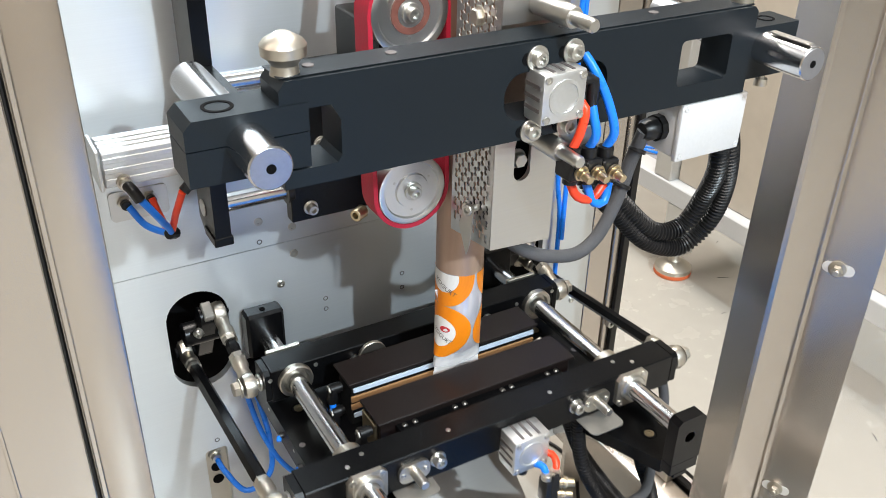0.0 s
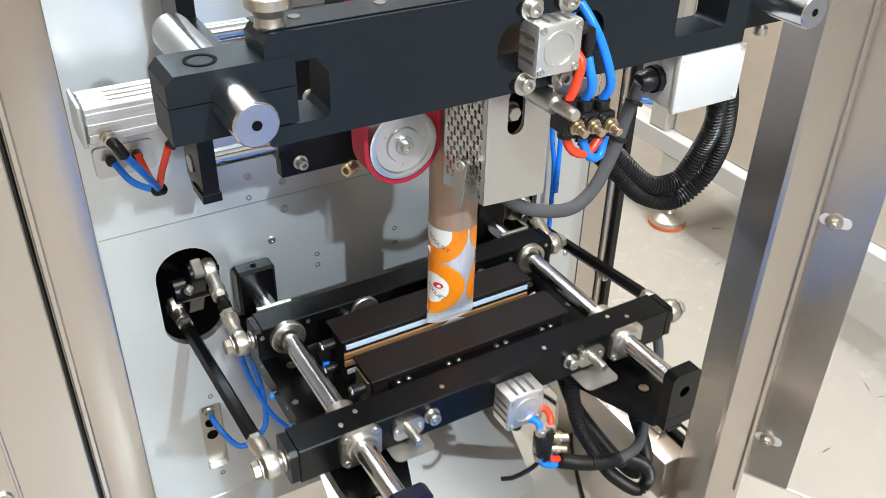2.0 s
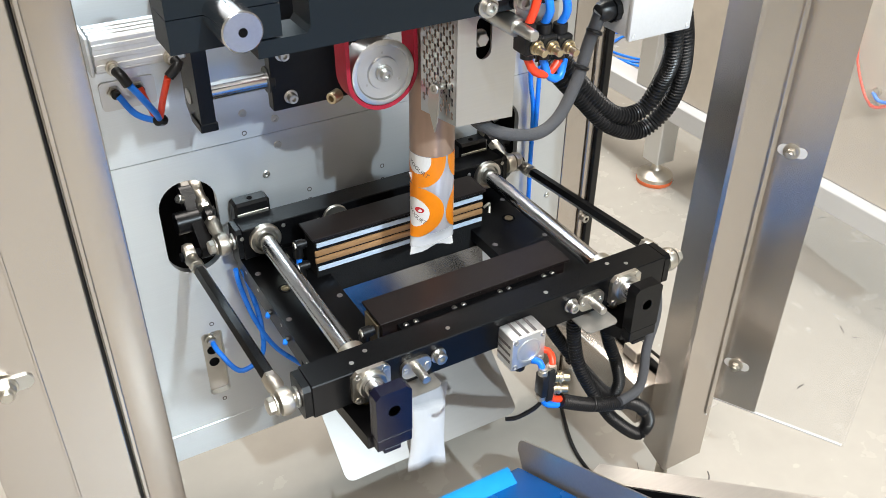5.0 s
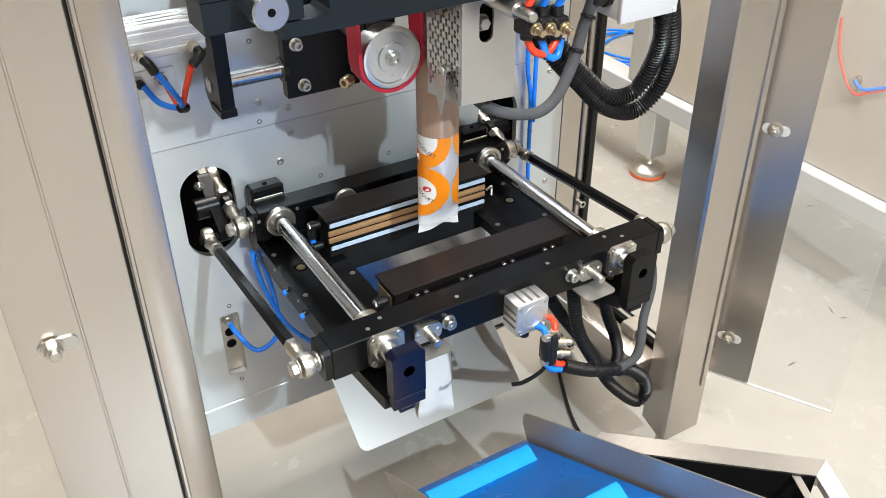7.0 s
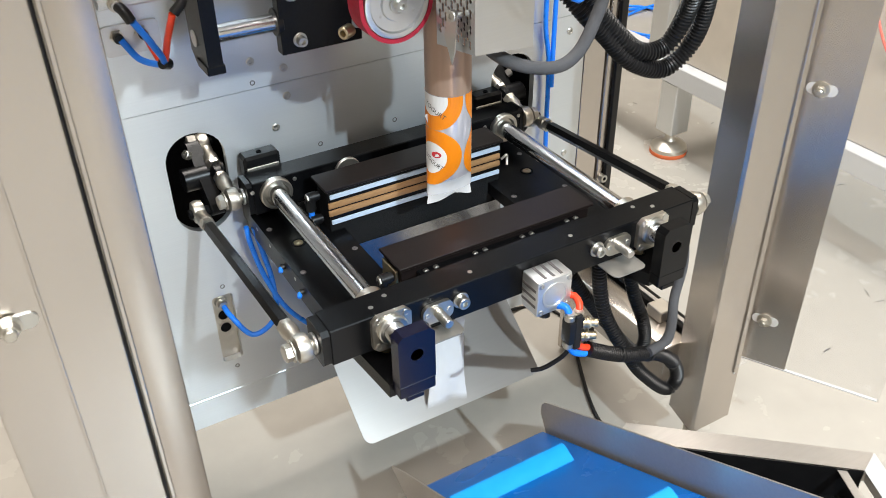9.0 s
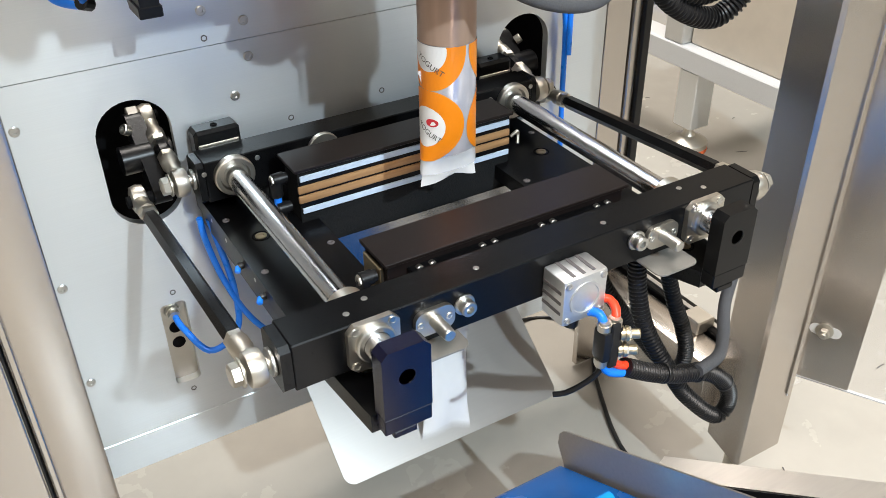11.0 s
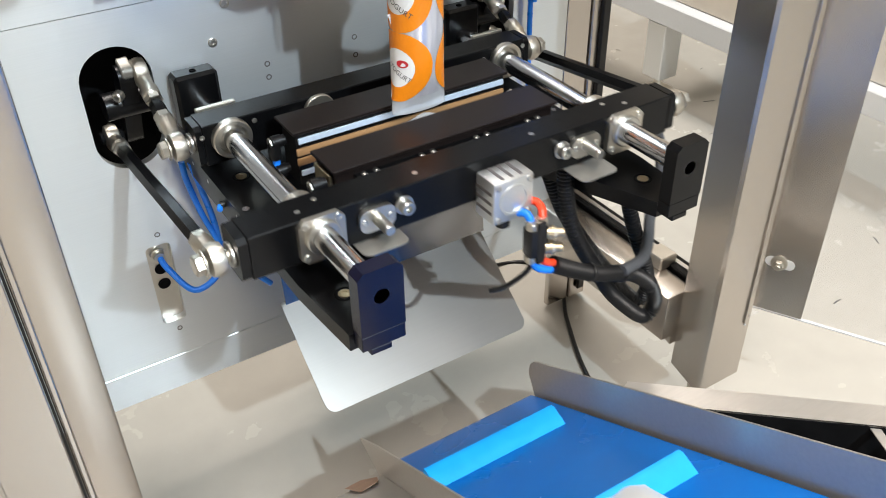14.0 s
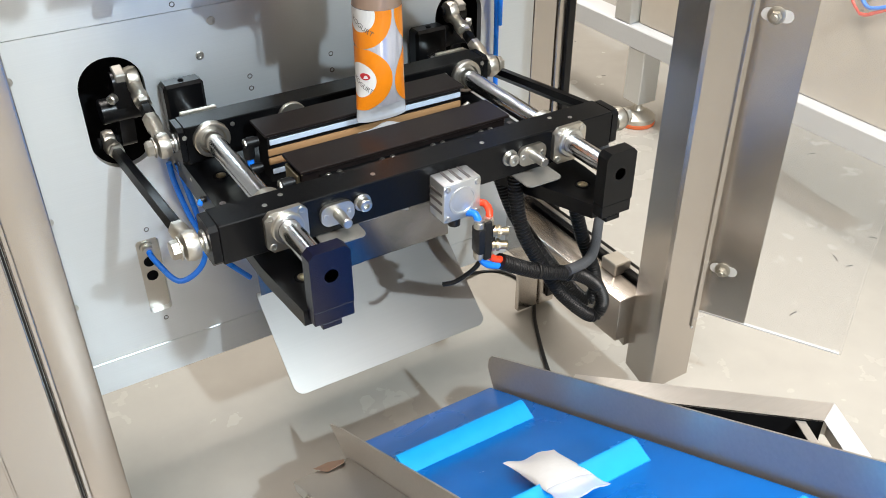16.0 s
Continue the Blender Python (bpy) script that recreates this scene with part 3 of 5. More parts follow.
def front_carriage():
    c = thing("front_jaw_carriage", 0, -0.313, -0.027, "black front sealing jaw carriage with an aluminium air cylinder", "sealing jaw")
    y0, y1 = -0.334, -0.292
    b = part("crossbar", bx(bmn(), -0.262, 0.262, y0, y1, -0.027, 0.021, 0.0012), BLACK, c)
    for s in (-1, 1):
        part("end_cap", poly(bmn(), [(y0, -0.022), (y0 + 0.005, -0.027), (y1 - 0.005, -0.027), (y1, -0.022), (y1, 0.016), (y1 - 0.005, 0.021), (y0 + 0.005, 0.021), (y0, 0.016)], "x", 0.2625 * s, 0.272 * s), BLACK, c)
        part("cap_washer", cyl(bmn(), (0.272 * s, -0.313, -0.004), (0.276 * s, -0.313, -0.004), 0.013, 24), STEEL, c)
        x = 0.19 * s
        fl = part("bearing_flange", square_flange(bmn(), x, y0, -0.002, 0.0245, 0.006, -1), NICKEL, c, "square nickel bearing flange")
        part("bearing_ring", lathe(bmn(), (x, y0 - 0.006, 0), (x, -9, 0), [(-0.001, 0.0185), (0.004, 0.0185), (0.005, 0.017), (0.005, 0.0128), (0.002, 0.0127)], 28), STEEL, fl)
        for sx in (-1, 1):
            for sz in (-1, 1):
                part("flange_screw", socket_screw(bmn(), (x + sx * 0.0178, y0 - 0.006, -0.002 + sz * 0.0178), (0, -1, 0), 0.0045, 0.0012), STEEL, fl)
        part("rear_bush", lathe(bmn(), (x, y1, 0), (x, 9, 0), [(-0.001, 0.0195), (0.012, 0.0195), (0.013, 0.018), (0.013, 0.0128)], 28), NICKEL, c)
        # small guide pins with oval flanges
        px = x - 0.060 * s + (0.004 if s > 0 else 0)
        of = part("pin_flange", poly(bmn(), stadium(px - 0.020, px + 0.020, -0.016, 0.010, 0.010), "y", y0 - 0.005, y0), NICKEL, c)
        part("guide_pin", lathe(bmn(), (px, y0 - 0.005, -0.003), (px, -9, -0.003), [(0, 0.0065), (0.018, 0.0062), (0.024, 0.0058), (0.025, 0.005)], 20), STEEL, of)
        for sx in (-1, 1):
            part("flange_screw", socket_screw(bmn(), (px + sx * 0.0145, y0 - 0.005, -0.003), (0, -1, 0), 0.0035, 0.0012), STEEL, of)
        bp = px - 0.032 * s
        bo = part("clamp_screw", cyl(bmn(), (bp, y0, 0.0), (bp, y0 - 0.0025, 0.0), 0.0105, 24, 0.0004), STEEL, c)
        part("screw_head", socket_screw(bmn(), (bp, y0 - 0.0025, 0.0), (0, -1, 0), 0.0078, 0.009), STEEL, bo)
    for x, y in ((-0.205, -0.318), (-0.182, -0.306), (-0.075, -0.318), (0.072, -0.318), (0.182, -0.306), (0.205, -0.318)):
        part("pin", cyl(bmn(), (x, y, 0.0205), (x, y, 0.0216), 0.003, 12, 0.0002), STEEL, b)
    # sealing jaw
    j = part("jaw_block", bx(bmn(), -0.140, 0.140, -0.268, -0.2215, -0.040, 0.017, 0.001), JAWBLK, c)
    part("jaw_cover", bx(bmn(), -0.144, 0.144, -0.273, -0.2185, 0.0175, 0.0215, 0.0006), JAWBLK, j, "black cover strip with a brownish sheen in its colour")
    part("heater_block", bx(bmn(), -0.120, 0.120, -0.2905, -0.2685, -0.030, 0.010, 0.001), BLACK, c)
    for x in (-0.11, -0.04, 0.03, 0.10):
        part("cover_screw", socket_screw(bmn(), (x, -0.2735, 0.008), (0, -1, 0), 0.004, 0.004), STEEL, j)
        part("cover_screw", socket_screw(bmn(), (x + 0.014, -0.2735, 0.008), (0, -1, 0), 0.004, 0.004), STEEL, j)
    part("seal_strip", bx(bmn(), -0.138, 0.138, -0.2215, -0.219, -0.004, 0.010, 0.0004), TAN, j, "brown seal strip")
    elbow(j, -0.146, -0.255, 0.002, -1)
    part("jaw_end_plate", bx(bmn(), -0.1445, -0.1405, -0.262, -0.226, -0.030, 0.012, 0.001), BRASS, j)
    # air cylinder with its valve block
    compact_cylinder(c, 0.014, -0.334, -0.016, 0.0255, 0.034)
    part("cylinder_port", lathe(bmn(), (0.012, -0.352, -0.041), (0.012, -0.352, -9), [(0, 0.006), (0.004, 0.0078), (0.015, 0.0078), (0.017, 0.005)], 16), BLACK_RUBBER, c)
    v = part("valve_block", bx(bmn(), 0.022, 0.046, -0.392, -0.374, -0.084, -0.048, 0.003, 2), BLACK_RUBBER, c, "black one-touch valve block")
    part("mount_plate", bx(bmn(), 0.030, 0.040, -0.393, -0.389, -0.092, -0.040, 0.001), BLACK_RUBBER, v)
    for x, y, z in ((0.028, -0.383, -0.048), (0.040, -0.383, -0.048), (0.028, -0.383, -0.084), (0.040, -0.383, -0.084)):
        u = 1 if z > -0.06 else -1
        part("push_collar", lathe(bmn(), (x, y, z), (x, y, z + 9 * u), [(-0.001, 0.0072), (0.006, 0.0072), (0.006, 0.0060), (0.009, 0.0058)], 16), NICKEL, v, "nickel push-in collar")
    for x, y, z in ((0.046, -0.388, -0.057), (0.045, -0.388, -0.076)):
        k = part("speed_screw", lathe(bmn(), (x - 0.002, y, z), (x + 0.014, y - 0.010, z), [(0, 0.0075), (0.003, 0.0075), (0.003, 0.0060), (0.005, 0.0060), (0.005, 0.0078), (0.008, 0.0078), (0.008, 0.0052), (0.018, 0.0052), (0.019, 0.0045)], 16), BRASS, v, "plated adjusting screw")
        part("screw_nut", lathe(bmn(), (x + 0.004, y - 0.0037, z), (x + 0.014, y - 0.010, z), [(0, 0.0068), (0.003, 0.0068)], 6), NICKEL, k)
    part("red_tube", hose(bmn(), [(0.036, -0.358, -0.030), (0.046, -0.366, -0.031), (0.045, -0.378, -0.036), (0.040, -0.383, -0.046)], 0.0046), RED_TUBE, c)
    part("blue_tube", hose(bmn(), [(0.022, -0.366, -0.036), (0.026, -0.376, -0.034), (0.028, -0.382, -0.044)], 0.0046), BLUE_TUBE, c)
    part("red_tube", hose(bmn(), [(0.040, -0.383, -0.088), (0.046, -0.386, -0.098), (0.060, -0.388, -0.104)], 0.0046), RED_TUBE, c)
    part("blue_tube", hose(bmn(), [(0.028, -0.383, -0.088), (0.036, -0.387, -0.102), (0.060, -0.390, -0.112)], 0.0046), BLUE_TUBE, c)
    part("corrugated_hose", hose(bmn(), [(0.055, -0.388, -0.104), (0.098, -0.386, -0.133), (0.134, -0.384, -0.153), (0.188, -0.380, -0.178), (0.229, -0.376, -0.216), (0.246, -0.373, -0.255), (0.230, -0.370, -0.272), (0.185, -0.364, -0.226), (0.159, -0.358, -0.185), (0.128, -0.340, -0.120), (0.122, -0.326, -0.072), (0.122, -0.318, -0.018)], 0.0092, 0.0017, 0.0046, 14), BLACK_RUBBER, c, "black corrugated hose")
    for p, q in (((0.113, -0.385, -0.141), (0.117, -0.385, -0.143)), ((0.170, -0.381, -0.169), (0.174, -0.381, -0.171)), ((0.225, -0.3765, -0.211), (0.228, -0.376, -0.215))):
        part("hose_tie", cyl(bmn(), p, q, 0.0112, 16), BLACK_RUBBER, c)
    part("braided_sleeve", hose(bmn(), [(0.165, -0.387, -0.160), (0.205, -0.378, -0.164), (0.240, -0.352, -0.168), (0.270, -0.322, -0.152), (0.288, -0.312, -0.104), (0.284, -0.306, -0.058), (0.262, -0.304, -0.018)], 0.0072), GREY_SLEEVE, c, "dark braided cable sleeve in a bow")
    part("thin_cable", hose(bmn(), [(0.034, -0.384, -0.088), (0.026, -0.378, -0.110), (0.006, -0.366, -0.130), (-0.006, -0.356, -0.136)], 0.0030), BLACK_RUBBER, c, "short black cable")
    # rounded sheet tabs below the bar
    for x in (0.135, -0.130):
        part("bent_tab", poly(bmn(), stadium(x - 0.026, x + 0.026, -0.358 - 0.010 * (x > 0), -0.325, 0.009), "z", -0.0295, -0.0280), TAB, c, "rounded stainless sheet tab")
    return c


def rear_carriage():
    c = thing("rear_jaw_carriage", 0, -0.125, -0.027, "black rear sealing jaw carriage with brown seal strips", "sealing jaw")
    y0, y1 = -0.145, -0.107
    part("crossbar", bx(bmn(), -0.222, 0.222, y0, y1, -0.029, 0.021, 0.0012), BLACK, c)
    for s in (-1, 1):
        part("end_cap", poly(bmn(), [(y0, -0.024), (y0 + 0.005, -0.029), (y1 - 0.005, -0.029), (y1, -0.024), (y1, 0.016), (y1 - 0.005, 0.021), (y0 + 0.005, 0.021), (y0, 0.016)], "x", 0.2225 * s, 0.230 * s), BLACK, c)
        part("cap_washer", cyl(bmn(), (0.230 * s, -0.126, -0.004), (0.234 * s, -0.126, -0.004), 0.012, 24), STEEL, c)
        x = 0.19 * s
        part("bush", lathe(bmn(), (x, y0, 0), (x, -9, 0), [(-0.001, 0.0235), (0.007, 0.0235), (0.0085, 0.022), (0.0085, 0.0178), (0.003, 0.016), (0.003, 0.0127)], 32), NICKEL, c, "round nickel bearing bush")
        part("rear_flange", bx(bmn(), x - 0.024, x + 0.024, y1, y1 + 0.006, -0.022, 0.024, 0.001), NICKEL, c)
        part("set_screw", socket_screw(bmn(), (x - 0.033, y0, 0.008), (0, -1, 0), 0.003, 0.0012), STEEL, c)
        part("set_screw", socket_screw(bmn(), (x + 0.030, y0, 0.012), (0, -1, 0), 0.003, 0.0012), STEEL, c)
    for x in (-0.105, 0.105):
        part("spring_pin", cyl(bmn(), (x, y0, 0.0), (x, y0 - 0.020, 0.0), 0.008, 20), STEEL, c)
    part("thrust_disc", cyl(bmn(), (-0.080, y0 - 0.001, 0.004), (-0.080, y0 - 0.007, 0.004), 0.020, 32), NICKEL, c)
    j = part("jaw_block", bx(bmn(), -0.140, 0.140, -0.2135, -0.175, -0.088, 0.017, 0.001), DARKBLOCK, c, "rough dark insulated jaw block")
    part("jaw_cover", bx(bmn(), -0.144, 0.144, -0.2165, -0.166, 0.0175, 0.0215, 0.0006), JAWBLK, j)
    part("upper_strip", bx(bmn(), -0.138, 0.138, -0.2165, -0.2137, 0.006, 0.0125, 0.0004), SILICONE, j, "pale blue silicone strip")
    part("lower_strip", bx(bmn(), -0.138, 0.138, -0.2165, -0.2137, -0.034, -0.0275, 0.0004), SILICONE, j, "pale blue silicone strip")
    for z in (-0.0035, -0.0155):
        part("seal_strip", bx(bmn(), -0.142, 0.138, -0.2180, -0.2137, z - 0.0045, z + 0.0045, 0.0016, 2), TAN, j, "brown seal strip")
    part("strip_gap", bx(bmn(), -0.140, 0.140, -0.2150, -0.2137, -0.0260, 0.0050, 0), BLACK, j)
    part("wing_nut", hose(bmn(), [(0.142, -0.214, -0.012), (0.150, -0.216, -0.006), (0.154, -0.212, -0.012), (0.150, -0.218, -0.022)], 0.0022), NICKEL, j)
    elbow(j, -0.146, -0.195, 0.006, -1)
    elbow(j, -0.146, -0.200, -0.028, -1)
    part("cable_pair", hose(bmn(), [(0.10, -0.190, -0.058), (0.102, -0.185, -0.10), (0.10, -0.15, -0.14)], 0.004), BLACK_RUBBER, j)
    part("air_tube", hose(bmn(), [(-0.156, -0.200, -0.060), (-0.150, -0.170, -0.11), (-0.120, -0.12, -0.16)], 0.004), BLUE_TUBE, j)
    return c


def link_rod(name, length, label):
    """A hexagonal link along +y with an eye at both ends; its own origin is the bar-side eye."""
    t = thing(name, 0, 0, -ROD_Z, label, "link rod", group="jaw link rods")
    o = Vector((0, 0, -ROD_Z))

    def p(n, bm, m, lab=""):
        bmesh.ops.translate(bm, verts=bm.verts, vec=o)
        return part(n, bm, m, t, lab)
    eye = p("rod_eye", lathe(bmn(), (-0.009, 0, 0), (0.009, 0, 0), [(0, 0.010), (0.002, 0.0155), (0.009, 0.0172), (0.016, 0.0155), (0.018, 0.010)], 28), NICKEL, "nickel rod end eye")
    p("eye_neck", lathe(bmn(), (0, 0.012, 0), (0, 1, 0), [(0, 0.0095), (0.014, 0.0085), (0.018, 0.0105), (0.030, 0.0105), (0.031, 0.009)], 20), NICKEL)
    p("lock_nut", lathe(bmn(), (0, 0.043, 0), (0, 1, 0), [(0, 0.0105), (0.007, 0.0105)], 6), NICKEL)
    p("shank", lathe(bmn(), (0, 0.050, 0), (0, 1, 0), [(0, 0.0065), (0.006, 0.009), (length - 0.106, 0.009), (length - 0.100, 0.0065)], 6), BLACK, "black hexagonal shank")
    p("lock_nut", lathe(bmn(), (0, length - 0.050, 0), (0, 9, 0), [(0, 0.0105), (0.007, 0.0105)], 6), NICKEL)
    p("eye_neck", lathe(bmn(), (0, length - 0.043, 0), (0, 9, 0), [(0, 0.009), (0.002, 0.0105), (0.013, 0.0105), (0.017, 0.0085), (0.031, 0.0095)], 20), NICKEL)
    p("rod_eye", lathe(bmn(), (-0.009, length, 0), (0.009, length, 0), [(0, 0.010), (0.002, 0.0155), (0.009, 0.0172), (0.016, 0.0155), (0.018, 0.010)], 28), NICKEL, "nickel rod end eye")
    return t


FRONT = front_carriage()
REAR = rear_carriage()
LINKS = {}
for side in (-1, 1):
    LINKS["front", side] = link_rod("long_link_rod", 0.383, "long black hexagonal link rod with nickel eyes")
    LINKS["rear", side] = link_rod("short_link_rod", 0.122, "short black link rod with nickel eyes")
    for ob in (LINKS["front", side], LINKS["rear", side]):
        bm = bmn()
        hexbolt(bm, (0.011 * side, 0, -ROD_Z), (side, 0, 0), 0.0105, 0.009)
        cyl(bm, (-0.018 * side, 0, -ROD_Z), (0.011 * side, 0, -ROD_Z), 0.006, 16)
        part("eye_bolt", bm, NICKEL, ob, "bright hexagon bolt")


def crank(side):
    """Crank that carries both link pins, turning on an axis along x behind the plate slot."""
    t = thing("jaw_crank", 0.262 * side, 0.030, 0.0, "dark crank lever behind the plate slot", "crank", group="jaw cranks")
    x = 0.262 * side
    part("lever", poly(bmn(), [(0.030 + u, v) for u, v in stadium(-0.014, 0.014, -0.062, 0.058)], "x", x - 0.010, x + 0.010), BLACK, t)
    part("hub", cyl(bmn(), (x - 0.03, 0.03, 0), (x + 0.03, 0.03, 0), 0.017), BLACK, t)
    part("pin", cyl(bmn(), (x - 0.004 * side, 0.03, 0.049), (x - 0.030 * side, 0.03, 0.049), 0.007, 18), SHADE_DARK, t)
    part("pin", cyl(bmn(), (x + 0.004 * side, 0.03, -0.052), (x + 0.040 * side, 0.03, -0.052), 0.007, 18), SHADE_DARK, t)
    part("eye_block", bx(bmn(), x - 0.006, x + 0.008, 0.018, 0.042, 0.036, 0.062, 0.0015), TAB, t, "grey square pivot block")
    part("lever_screw", socket_screw(bmn(), (x + 0.012 * side, 0.016, 0.030), (0.8 * side, -0.7, 0.1), 0.0065, 0.008), STEEL, t)
    return t


CRANKS = {s: crank(s) for s in (-1, 1)}


# ---- film pull unit above the jaws ----
def pull_beam():
    b = thing("pull_unit_beam", 0, -0.364, 0.40, "heavy black crossbeam clamped on two polished shafts", "beam")
    y0, y1 = -0.384, -0.342
    outline = [(-0.270, 0.404), (-0.270, 0.420), (-0.222, 0.420), (-0.218, 0.426), (-0.218, 0.458), (-0.226, 0.472), (-0.270, 0.472), (-0.270, 0.489), (-0.264, 0.497),
               (0.247, 0.497), (0.252, 0.492), (0.252, 0.474), (0.318, 0.474), (0.318, 0.418), (0.252, 0.418), (0.252, 0.404)]
    cut_r = stadium(0.152, 0.221, 0.425, 0.473, 0.006)
    cut_c = stadium(-0.058, 0.060, 0.424, 0.470, 0.020)
    part("beam", poly(bmn(), outline, "y", y0, y1, (cut_r, cut_c)), BEAMBLK, b)
    part("top_cap", bx(bmn(), -0.268, 0.250, y0 + 0.004, y1 - 0.002, 0.4975, 0.4985, 0.0003), BEAMBLK, b)
    part("clamp_upper", poly(bmn(), [(-0.347, 0.4535), (-0.246, 0.4535), (-0.246, 0.4775), (-0.340, 0.4775), (-0.347, 0.470)], "y", y0 - 0.001, y1 + 0.004), BEAMBLK, b)
    part("clamp_lower", poly(bmn(), [(-0.347, 0.4225), (-0.246, 0.4225), (-0.246, 0.4525), (-0.347, 0.4525)], "y", y0 - 0.001, y1 + 0.004), BEAMBLK, b)
    part("clamp_screw", lathe(bmn(), (-0.313, -0.362, 0.4775), (-0.313, -0.362, 9), [(-0.001, 0.013), (0.0006, 0.013), (0.0006, 0.010), (-0.006, 0.009)], 22), SHADE_DARK, b)
    part("clamp_screw", lathe(bmn(), (0.290, -0.362, 0.474), (0.290, -0.362, 9), [(-0.001, 0.010), (0.0006, 0.010), (0.0006, 0.0075), (-0.006, 0.007)], 22), SHADE_DARK, b)
    part("locking_knob", lathe(bmn(), (-0.257, -0.366, 0.497), (-0.257, -0.366, 9), [(0, 0.0125), (0.003, 0.0115), (0.008, 0.0112), (0.012, 0.0135), (0.016, 0.0185), (0.024, 0.0188), (0.028, 0.0160), (0.034, 0.0055), (0.0345, 0.002)], 36), NICKEL, b, "faceted nickel locking knob")
    part("thumb_screw", lathe(bmn(), (0.245, -0.366, 0.498), (0.245, -0.366, 9), [(0, 0.012), (0.006, 0.012), (0.006, 0.008), (0.014, 0.007)], 18), NICKEL, b)
    part("drop_screw", lathe(bmn(), (0.291, -0.372, 0.418), (0.291, -0.372, -9), [(0, 0.004), (0.008, 0.004), (0.008, 0.007), (0.016, 0.007)], 14), NICKEL, b)
    for x in (-0.16, 0.02, 0.13, -0.235):
        part("dowel", cyl(bmn(), (x, -0.36, 0.498), (x, -0.36, 0.4995), 0.005, 14, 0.0003), GREY_INK, b)
    for s, x, ye in ((-1, -0.298, -0.437), (1, 0.270, -0.449)):
        sh = part("shaft", lathe(bmn(), (x, ye, 0.452), (x, -0.22, 0.452), [(0.004, 0.0042), (0, 0.0050), (0, 0.0166), (0.0012, 0.0178), (-ye - 0.222, 0.0178), (-ye - 0.221, 0.0170)], 40), CHROME, b, "thick polished steel shaft")
        part("shaft_face", cyl(bmn(), (x, ye - 0.0004, 0.452), (x, ye + 0.0004, 0.452), 0.0164, 32, 0.0001), SATIN_END, sh)
        part("shaft_bore", cyl(bmn(), (x, ye + 0.0002, 0.452), (x, ye - 0.0008, 0.452), 0.0040, 16, 0.0001), SHADE_DARK, sh)
    part("key_way", bx(bmn(), 0.262, 0.270, -0.445, -0.395, 0.4710, 0.4728, 0.0006), STEEL, b)
    for x, z in ((-0.025, 0.482), (0.015, 0.483), (-0.027, 0.412), (0.015, 0.411)):
        w = part("screw_washer", cyl(bmn(), (x, y0, z), (x, y0 - 0.0025, z), 0.0118, 24, 0.0004), STEEL, b)
        part("screw_head", socket_screw(bmn(), (x, y0 - 0.0025, z), (0, -1, 0), 0.0075, 0.007), STEEL, w)
        part("screw_slot", poly(bmn(), stadium(x - 0.016, x + 0.006, z - 0.006, z + 0.006), "y", y0 - 0.0006, y0 + 0.0005), SHADE_DARK, b)
    for z in (0.517, 0.388):
        part("guide_pin", lathe(bmn(), (0.005, -0.30, z), (0.005, -9, z), [(0, 0.0108), (0.092, 0.0108), (0.095, 0.0095), (0.095, 0.0066), (0.122, 0.0064), (0.124, 0.0052)], 24), STEEL, b, "stepped bright guide pin")
    compact_cylinder(b, -0.008, -0.378, 0.449, 0.0245, 0.030)
    part("cylinder_elbow", hose(bmn(), [(0.014, -0.395, 0.458), (0.030, -0.398, 0.458), (0.032, -0.398, 0.440), (0.032, -0.398, 0.432)], 0.0062), BLACK_RUBBER, b)


pull_beam()


